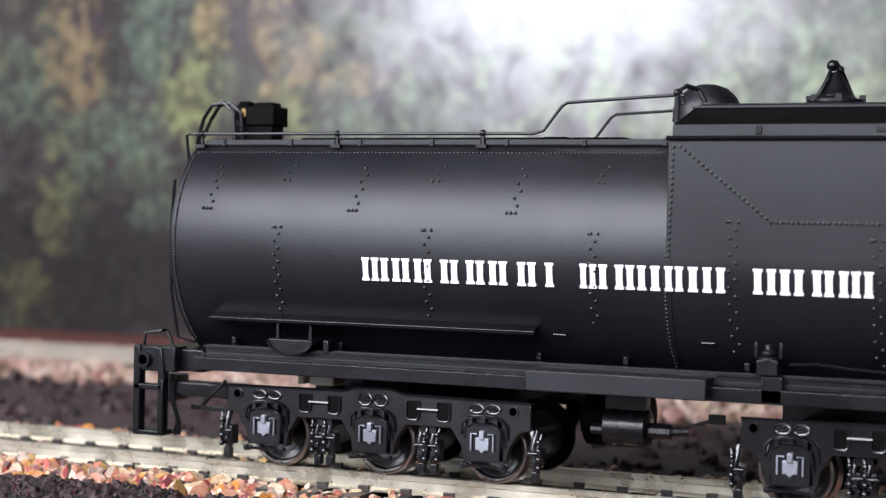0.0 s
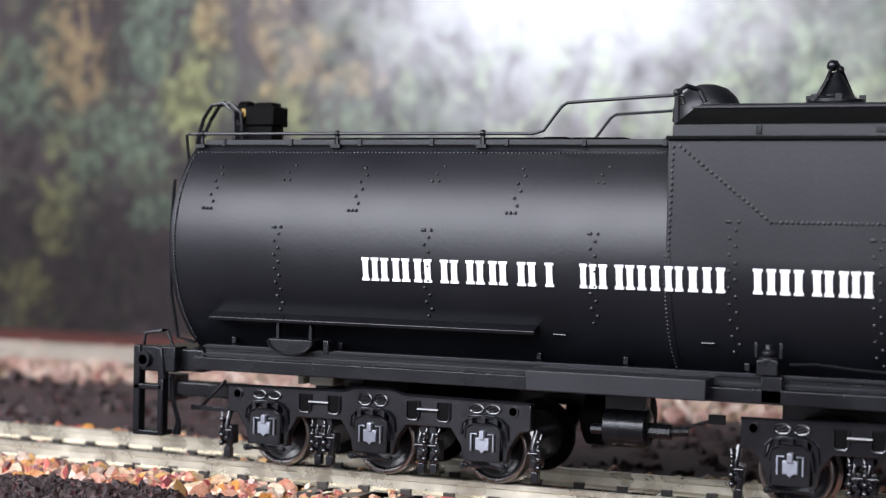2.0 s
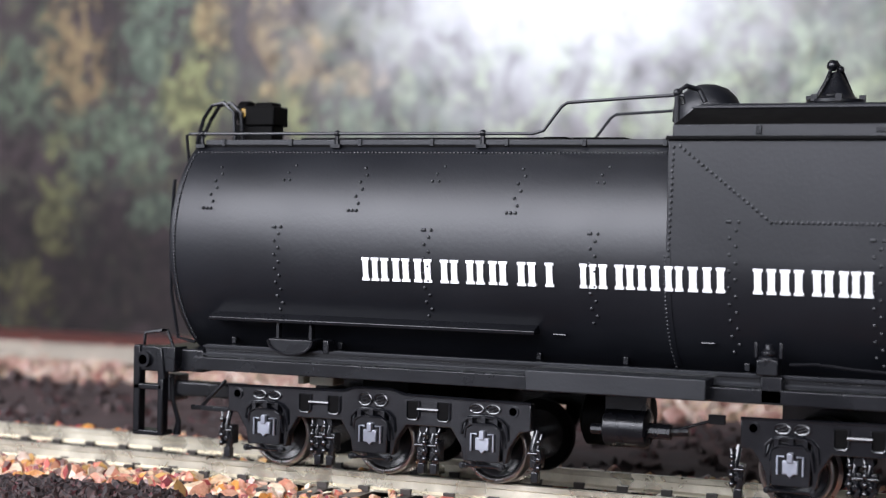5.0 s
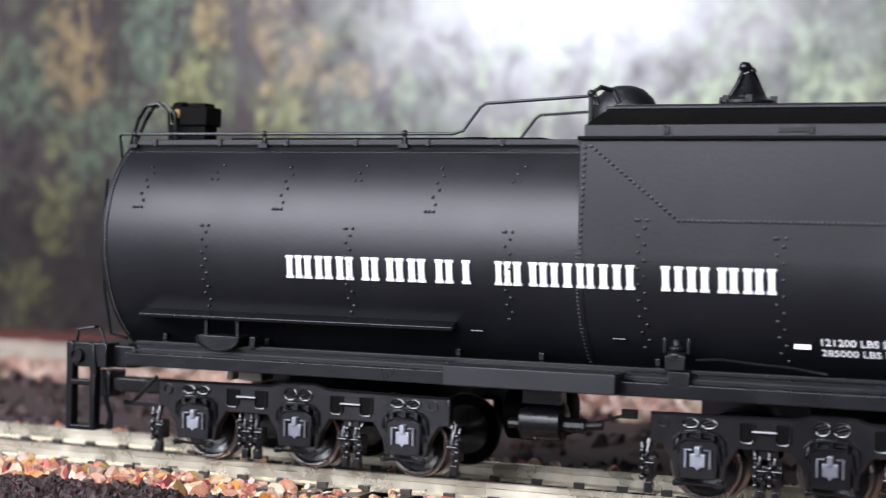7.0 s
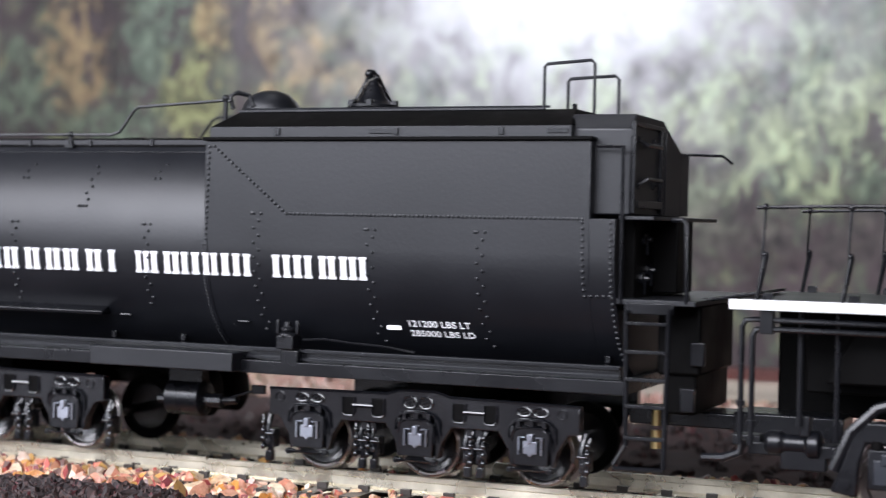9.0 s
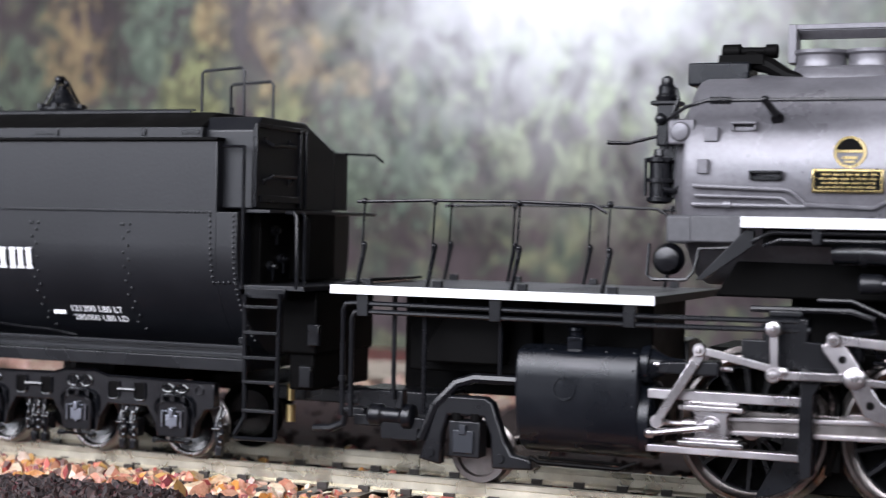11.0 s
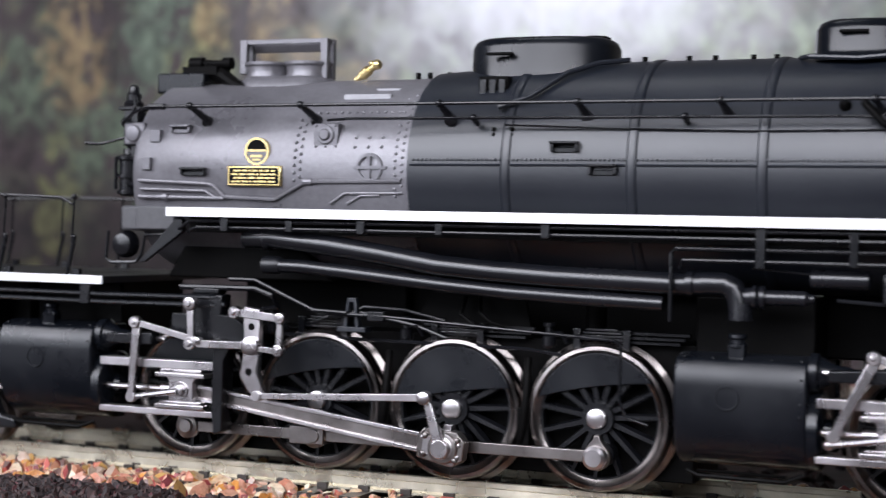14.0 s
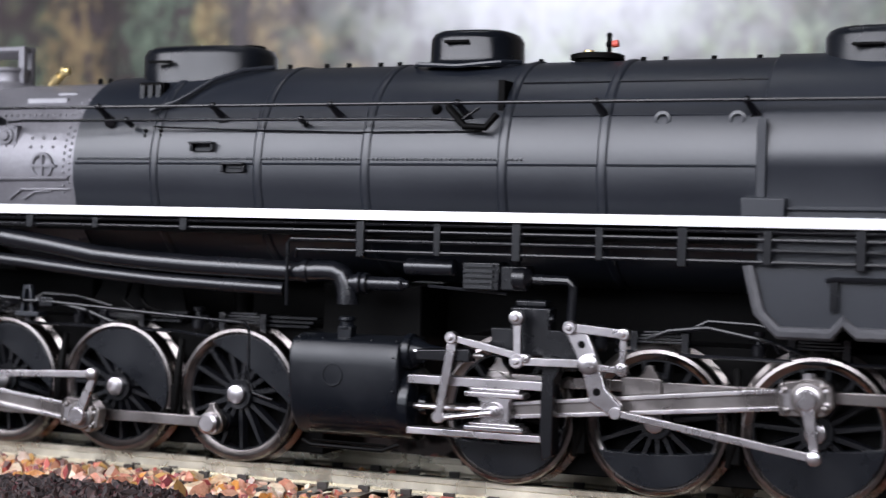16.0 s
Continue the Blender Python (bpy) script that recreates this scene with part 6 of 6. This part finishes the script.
def rear_deck():
    for side, names in ((-15.2, "near"), (15.2, "far")):
        part("deck_handrail", Shape().tube([(24.8, side, 37.2), (35.7, side, 37.5), (47.6, side, 37.5), (57.8, side, 37.2), (59.6, side, 36.2)], 0.22, 8), CAST, LOCO)
        for x in (25.6, 35.8, 47.6, 59.7):
            p = Shape().rod((x, side, 31.0), (x + 0.3, side, 37.3), 0.16, n=6).rod((x - 0.5, side - 0.4, 26.0), (x + 0.4, side, 31.4), 0.28, 0.36, 8)
            p.box(x + 0.2, x + 1.4, side - 0.2, side + 0.6, 26.0, 26.9).ball((x + 0.3, side, 31.5), 0.42, 8).ball((x + 0.3, side, 37.3), 0.45, 8)
            part("deck_stanchion", p, CAST, LOCO)
    part("deck_rail_end", Shape().tube([(59.0, 14.0, 37.0), (67.5, 12.0, 36.9)], 0.2, 6), CAST, LOCO)
    for z, x in ((23.7, 23.6), (22.6, 24.9)):
        part("deck_pipe", Shape().tube([(x, -16.4, 8.6), (x, -16.4, z - 0.9), (x + 0.4, -16.4, z - 0.1), (x + 1.4, -16.4, z), (44, -16.4, z - 0.1), (66.6, -16.4, z - 0.2), (84, -15.4, z - 0.1)], 0.36, 8), CAST, LOCO)
    for x in (44.6, 62.4, 25.8):
        part("pipe_hanger", Shape().box(x, x + 1.6, -17.0, -15.6, 22.0, 25.0), CAST, LOCO, bevel=0.1)
    part("pipe_union", Shape().turned((23.6, -16.4, 13.2), "z", [(0, 0.55), (0.7, 0.55)], 10), CAST, LOCO)
    part("pipe_union", Shape().turned((24.9, -16.4, 10.8), "z", [(0, 0.55), (0.7, 0.55)], 10), CAST, LOCO)
    for x, z0 in ((30.4, 11.0), (34.8, 9.4), (45.5, 14.5)):
        part("deck_strut", Shape().rod((x, -14.8, z0), (x, -14.8, 25.0), 0.34, n=8), CAST, LOCO)
    part("deck_bolster", Shape().box(30, 48, -9, 9, 14.5, 25.0).prism([(33, 16), (44.5, 16), (44.5, 22.8), (36.5, 22.8)], -12.5, -8), MATT, LOCO, bevel=0.3)
    s = Shape().turned((26.0, -13.0, 8.6), "x", [(0, 1.0), (0.6, 1.5), (2.0, 1.5), (2.4, 1.1), (5.0, 1.1), (5.3, 1.7), (6.6, 1.7), (7.0, 0.8)], 16)
    s.box(24.0, 36.0, -13.6, -10.0, 7.0, 8.6).box(28.0, 33.5, -13.6, -11.5, 5.4, 7.4).box(22.0, 25.5, -13.5, -11.0, 8.0, 9.4)
    s.box(30.4, 31.6, -14.4, -12.6, 9.6, 12.2)
    part("steam_connection", s, CAST, LOCO, "cluster of black pipes and valves", bevel=0.2)
    part("hose_end", Shape().tube([(23.8, -15.4, 9.0), (23.4, -15.4, 7.4), (21.4, -15.0, 6.6), (18.6, -14.6, 6.4)], [0.45, 0.5, 0.6, 0.5], 8), CAST, LOCO)
    part("drawhead", Shape().box(20.0, 34.0, -4, 4, 7.0, 11.0), CAST, LOCO, bevel=0.3)
    t = Shape().prism([(34.2, 3.4), (35.6, 7.0), (37.0, 11.4), (38.0, 12.0), (43.6, 12.0), (44.6, 11.4), (46.4, 6.4), (47.4, 4.8), (50.0, 4.4), (50.2, 3.0), (44.6, 2.8), (44.4, 7.0), (43.4, 9.4), (38.4, 9.4), (37.6, 7.0), (37.4, 2.8)], -15.0, -13.2)
    truck = part("pilot_truck", t, CAST, LOCO, "black cast pilot truck frame", bevel=0.3)
    part("truck_bolts", Shape().turned((36.0, -15.0, 4.4), "y", [(0, 0.65), (-0.3, 0.6), (-0.3, 0.2)], 12).turned((45.8, -15.0, 4.2), "y", [(0, 0.65), (-0.3, 0.6), (-0.3, 0.2)], 12), CAST, truck)
    part("journal_box", Shape().box(38.6, 43.0, -15.2, -12.5, 4.0, 8.8), CAST, truck, bevel=0.2)
    part("lid", Shape().box(39.3, 42.2, -15.5, -15.0, 4.6, 7.6).box(40.2, 41.2, -15.7, -15.0, 7.0, 8.4), BOILER, truck, bevel=0.12)
    for x in (39.6, 42.2):
        part("truck_spring", Shape().rod((x, -14.4, 8.6), (x, -14.4, 9.8), 0.8, n=12), MATT, truck)
    part("equaliser", Shape().tube([(34.5, -14.6, 6.0), (36.5, -14.6, 10.6), (39.5, -14.6, 13.6), (42, -14.6, 14.4), (49.0, -14.6, 14.4)], 0.7, 8), CAST, LOCO)
    s = Shape()
    for side in (-1, 1):
        s.turned((41, 0, 4.0), "y", [(side * h, r) for h, r in ((7.3, 0.6), (7.3, 4.4), (8.1, 4.5), (8.3, 4.05), (10.1, 3.95), (10.1, 3.2), (9.6, 3.0), (9.6, 0.6))], 32)
    s.rod((41, -9, 4), (41, 9, 4), 0.7)
    w = part("pilot_wheelset", s, TYRE, LOCO, "small steel pilot wheels", origin=(41, 0, 4.0))
    WHEELS.append((w, (41, 0, 4.0), 4.0, 0.0))


rear_deck()


# ---- locomotive: rods and valve gear ----
Z_CYL, MAIN_ROD, ECC, ECC_ROD = 10.4, 40.0, 2.4, 24.8


def gear(dx, phase):
    main_x = AXLES[2] + dx

    def crank(s):
        a = radians(phase) - s / R_DRIVER
        return a, main_x + CRANK * math.cos(a), Z_AXLE + CRANK * math.sin(a)

    def head(s):
        _, px, pz = crank(s)
        return px - math.sqrt(MAIN_ROD ** 2 - (pz - Z_CYL) ** 2)

    def ecc_end(s):
        a = crank(s)[0] + radians(203)
        return main_x + ECC * math.cos(a), Z_AXLE + ECC * math.sin(a)

    pivot, foot_r = (90.9 + dx, 17.3), 6.9

    def foot(s):
        """Where the eccentric rod meets the foot of the link."""
        ex, ez = ecc_end(s)
        vx, vz = ex - pivot[0], ez - pivot[1]
        d = math.hypot(vx, vz)
        a = (foot_r ** 2 - ECC_ROD ** 2 + d * d) / (2 * d)
        h = math.sqrt(max(foot_r ** 2 - a * a, 0.0))
        return pivot[0] + (a * vx + h * vz) / d, pivot[1] + (a * vz - h * vx) / d

    def at(x, y, z, turned_by=0.0):
        return pose(x * MM, y * MM, z * MM, 0, -turned_by, 0)

    # side rods, built round the main pin
    s = Shape()
    for k in range(3):
        a, b = AXLES[k] - AXLES[2], AXLES[k + 1] - AXLES[2]
        s.prism([(a + 1.4, -0.75), (b - 1.4, -0.75), (b - 1.4, 0.75), (a + 1.4, 0.75)], -12.9, -12.2)
    for k in range(4):
        x = AXLES[k] - AXLES[2]
        s.turned((x, 0, 0), "y", [(-12.0, 1.75), (-13.1, 1.75), (-13.2, 1.6)], 20)
        s.rod((x, -10.3, 0), (x, -13.7, 0), 1.0, n=14)
        s.prism([(x - 1.5, 1.0), (x + 1.5, 1.0), (x + 0.5, 2.2), (x + 0.35, 2.8), (x - 0.35, 2.8), (x - 0.5, 2.2)], -13.3, -12.2)
        if k == 1:
            s.box(x - 3.6, x + 1.6, -13.5, -12.1, -1.2, 1.2)
    side = part("side_rod", s, WEB, LOCO, "bright nickel side rod", bevel=0.1)
    ROD_KEYS.append((side, lambda q: at(crank(q)[1], 0, crank(q)[2])))
    x = AXLES[3] - AXLES[2]
    part("rod_pin", Shape().turned((x, -13.4, 0), "y", [(0, 1.55), (-1.0, 1.5), (-1.3, 1.1), (-1.3, 0.2)], 18), NICKEL, side, "domed crank pin")
    # main rod, built from the crosshead pin towards the crank pin
    s = Shape()
    s.prism([(2.0, -1.0), (MAIN_ROD - 2.4, -1.25), (MAIN_ROD - 2.4, 1.25), (2.0, 1.0)], -14.7, -14.1)
    rod = part("main_rod", s, WEB, LOCO, "nickel main rod with dark reflection painted in its web, bright flanges", bevel=0.05)
    f = Shape()
    f.prism([(2.0, 0.6), (MAIN_ROD - 2.4, 0.8), (MAIN_ROD - 2.4, 1.35), (2.0, 1.1)], -15.2, -14.5)
    f.prism([(2.0, -1.1), (MAIN_ROD - 2.4, -1.35), (MAIN_ROD - 2.4, -0.8), (2.0, -0.6)], -15.2, -14.5)
    part("rod_flange", f, NICKEL, rod, bevel=0.08)
    e = Shape()
    e.prism([(MAIN_ROD - 3.6, -1.9), (MAIN_ROD + 1.6, -2.3), (MAIN_ROD + 2.9, -1.2), (MAIN_ROD + 2.9, 1.3), (MAIN_ROD + 1.6, 2.4), (MAIN_ROD - 3.0, 2.2), (MAIN_ROD - 3.8, 1.2)], -15.6, -13.7)
    for dx2, dz2, rr in ((-2.6, 1.2, 0.5), (-2.6, -1.2, 0.5), (1.9, 1.4, 0.45), (1.9, -1.3, 0.45)):
        e.turned((MAIN_ROD + dx2, -15.6, dz2), "y", [(0.2, rr), (-0.35, rr), (-0.45, rr * 0.6)], 8)
    e.turned((MAIN_ROD, -15.6, 0), "y", [(0.1, 2.15), (-0.35, 2.1), (-0.4, 1.75)], 20)
    part("rod_end", e, WEB, rod, bevel=0.3)
    c = Shape().turned((MAIN_ROD, -15.5, 0), "y", [(0, 1.6), (-0.5, 1.5), (-0.7, 1.0), (-0.7, 0.2)], 18)
    c.box(MAIN_ROD - 0.4, MAIN_ROD + 0.6, -15.2, -14.2, 2.2, 3.0).box(MAIN_ROD - 2.8, MAIN_ROD - 1.8, -15.9, -15.4, -1.2, 1.2).rivets([(MAIN_ROD + 2.2, -15.6, 0.8), (MAIN_ROD + 2.2, -15.6, -0.8), (MAIN_ROD - 3.0, -15.6, 0.9)], 0.35)
    part("rod_bearing", c, NICKEL, rod)

    def rod_place(q):
        _, px, pz = crank(q)
        hx = head(q)
        return at(hx, 0, Z_CYL, math.degrees(math.atan2(pz - Z_CYL, px - hx)))
    ROD_KEYS.append((rod, rod_place))
    # crosshead and piston rod
    s = Shape()
    s.prism([(-2.3, -1.9), (2.3, -1.9), (2.0, -1.2), (2.0, 1.2), (2.5, 1.9), (-2.5, 1.9), (-2.0, 1.2), (-2.0, -1.2)], -16.2, -14.0)
    s.box(-4.0, 4.0, -16.7, -14.0, 1.8, 2.5).box(-3.4, 3.4, -16.4, -14.0, 2.5, 3.0).box(-4.0, 4.0, -16.7, -14.0, -2.6, -1.9).box(-3.4, 3.4, -16.4, -14.0, -1.95, -1.5)
    cross = part("crosshead", s, NICKEL, LOCO, "nickel crosshead", bevel=0.15)
    part("crosshead_pin", Shape().turned((0, -16.1, 0), "y", [(0, 1.25), (-0.4, 1.2), (-0.4, 0.8), (-0.9, 0.75), (-1.0, 0.3)], 20).rivets([(x, -16.2, z) for x in (-2.6, 0, 2.6) for z in (-2.2, 2.3)], 0.22), NICKEL, cross)
    part("piston_rod", Shape().rod((-16.0, -15.0, 0), (-1.8, -15.0, 0), 0.4, n=10).rod((-3.6, -15.0, 0), (-1.8, -15.0, 0), 0.8, n=12), NICKEL, cross)
    part("union_link", Shape().rod((-7.4, -17.0, -1.2), (0, -17.0, 0), 0.38, 0.5, 10).ball((-7.4, -17.0, -1.2), 0.65, 10), NICKEL, cross, bevel=0.0)
    ROD_KEYS.append((cross, lambda q: at(head(q), 0, Z_CYL)))
    # combination lever, hanging from the valve stem
    top = (72.4 + dx, 19.2)

    def lever_place(q):
        x, z = head(q) - 7.4, Z_CYL - 1.2
        return at(top[0], 0, top[1], math.degrees(math.atan2(x - top[0], top[1] - z)))
    s = Shape().prism([(-0.5, -10.6), (0.5, -10.6), (0.65, 0.5), (-0.65, 0.5)], -17.6, -16.9)
    s.turned((0, -17.2, -10.0), "y", [(0.4, 0.8), (-0.4, 0.8)], 14)
    lever = part("combination_lever", s, NICKEL, LOCO, "nickel combination lever", bevel=0.1)
    ROD_KEYS.append((lever, lever_place))
    # expansion link, swinging about its trunnion
    s = Shape()
    s.prism([(-1.3, 5.3), (1.0, 5.0), (1.2, 0.0), (1.0, -3.6), (2.2, -6.2), (1.8, -7.4), (0.6, -7.2), (-1.6, -4.4), (-1.1, 0.0), (-1.6, 4.6)], -17.5, -16.4)
    link = part("expansion_link", s, NICKEL, LOCO, "bright nickel expansion link", bevel=0.15)
    # black discs on the face, dark like the inside of two holes
    part("link_hole_shade", Shape().turned((-0.1, -17.5, 2.6), "y", [(0.1, 0.5), (-0.06, 0.5)], 12).turned((-0.2, -17.5, -3.6), "y", [(0.1, 0.5), (-0.06, 0.5)], 12), MATT, link)
    part("link_trunnion", Shape().turned((0, -17.4, 0), "y", [(0, 1.3), (-0.8, 1.25), (-1.0, 0.9), (-1.0, 0.2)], 18), NICKEL, link)
    rest = math.atan2(1.2, 6.8)

    def link_place(q):
        fx, fz = foot(q)
        return at(pivot[0], 0, pivot[1], math.degrees(math.atan2(fx - pivot[0], pivot[1] - fz) - rest))
    ROD_KEYS.append((link, link_place))
    # eccentric rod and crank
    s = Shape().prism([(0, -0.4), (ECC_ROD, -0.5), (ECC_ROD, 0.5), (0, 0.4)], -17.6, -17.0)
    s.turned((ECC_ROD, -17.3, 0), "y", [(0.5, 0.9), (-0.6, 0.9), (-0.8, 0.6)], 14).turned((0, -17.3, 0), "y", [(0.5, 0.75), (-0.6, 0.75)], 14)
    er = part("eccentric_rod", s, NICKEL, LOCO, "thin nickel eccentric rod", bevel=0.08)

    def ecc_place(q):
        fx, fz = foot(q)
        ex, ez = ecc_end(q)
        return at(fx, 0, fz, math.degrees(math.atan2(ez - fz, ex - fx)))
    ROD_KEYS.append((er, ecc_place))
    s = Shape()
    ex, ez = ECC * math.cos(radians(203)) - CRANK, ECC * math.sin(radians(203))
    d = Vector((ex, 0, ez)).normalized()
    n = Vector((-d.z, 0, d.x))
    e0, e1 = Vector((0, 0, 0)), Vector((ex, 0, ez))
    s.prism([((e0 + n * 0.85).x, (e0 + n * 0.85).z), ((e0 - n * 0.85).x, (e0 - n * 0.85).z), ((e1 - n * 0.5).x, (e1 - n * 0.5).z), ((e1 + n * 0.5).x, (e1 + n * 0.5).z)], -16.9, -16.1)
    s.rod((0, -16.0, 0), (0, -17.1, 0), 1.3, n=16)
    s.v = [(x + CRANK, y, z) for x, y, z in s.v]
    ec = part("eccentric_crank", s, NICKEL, LOCO, "nickel eccentric crank", bevel=0.15)
    ROD_KEYS.append((ec, lambda q: at(main_x, 0, Z_AXLE, math.degrees(crank(q)[0]))))
    # fixed parts of the gear
    for z0, z1 in ((13.4, 14.6), (6.8, 7.7)):
        part("guide_bar", Shape().box(65.6 + dx, 84.8 + dx, -16.3, -14.3, z0, z1), NICKEL, LOCO, "bright crosshead guide bar", bevel=0.1)
    y = Shape().prism([(77, 17.6), (86.0, 17.8), (91.5, 16.2), (91.0, 18.6), (86.5, 21.2), (77.0, 21.2)], -15.6, -14.6)
    y.prism([(84.4, 18.0), (87.6, 17.6), (86.0, 15.0), (85.9, 5.2), (84.6, 4.6), (84.2, 8.0)], -16.6, -13.6)
    y.box(83.5, 88.5, -15, 15, 16.0, 18.5)
    y.v = [(a + dx, b, c) for a, b, c in y.v]
    part("guide_yoke", y, CAST, LOCO, "dark guide yoke", bevel=0.15)
    b = Shape().box(79.6 + dx, 85.0 + dx, -15.6, -12.8, 20.8, 24.0).box(80.2 + dx, 84.4 + dx, -15.4, -13, 24.0, 24.9).rod((79.2 + dx, -15.0, 22.6), (85.4 + dx, -15.0, 22.6), 0.5, n=10)
    part("lubricator", b, CAST, LOCO, "black mechanical lubricator", bevel=0.25)
    v = Shape().prism([(67.0 + dx, 16.6), (74.6 + dx, 16.6), (74.6 + dx, 18.4), (67.0 + dx, 18.0)], -17.0, -14.6)
    part("valve_crosshead", v, CAST, LOCO, bevel=0.2)
    part("valve_stem", Shape().rod((66.0 + dx, -15.4, 17.6), (76.0 + dx, -15.4, 17.4), 0.35, n=8), NICKEL, LOCO)

    def bar(name, p, q, r, balls=(1.0, 1.0)):
        a, b = Vector((p[0] + dx, p[1])), Vector((q[0] + dx, q[1]))
        side = (b - a).normalized().orthogonal() * r
        s = Shape().prism([tuple(a + side), tuple(b + side), tuple(b - side), tuple(a - side)], -17.9, -17.3)
        for (x, z), k in ((p, balls[0]), (q, balls[1])):
            s.turned((x + dx, -17.6, z), "y", [(0.5, k * 0.92), (-0.55, k * 0.92), (-0.65, k * 0.78), (-0.65, k * 0.4), (-0.9, k * 0.34)], 18)
        return part(name, s, NICKEL, LOCO, "bright nickel valve gear lever", bevel=0.08)
    bar("radius_rod", (72.4, 19.8), (82.6, 17.6), 0.45, (0.9, 0.6))
    bar("radius_rod", (81.4, 17.2), (91.0, 17.3), 0.5, (1.0, 1.3))
    bar("lifting_arm", (81.3, 22.7), (81.5, 17.2), 0.5, (1.05, 0.9))
    bar("reverse_arm", (88.4, 21.8), (95.4, 21.2), 0.55, (0.95, 0.85))
    bar("reverse_link", (95.4, 21.2), (95.2, 16.9), 0.4, (0.8, 0.85))
    bar("reverse_foot", (95.2, 16.7), (91.6, 17.0), 0.4, (0.8, 0.5))


for dx, phase in ENGINES:
    gear(dx, phase)


# ---- what moves ----
def motions():
    for ob in (TENDER, LOCO):
        walk(ob, [(t, pose(travelled(t) * MM, 0, 0)) for t in TIMES])
    for ob, at, r, start in WHEELS:
        walk(ob, [(t, turn(start + math.degrees(-travelled(t) / r), at)) for t in TIMES])
    for ob, place in ROD_KEYS:
        walk(ob, [(t, place(travelled(t))) for t in TIMES])


motions()
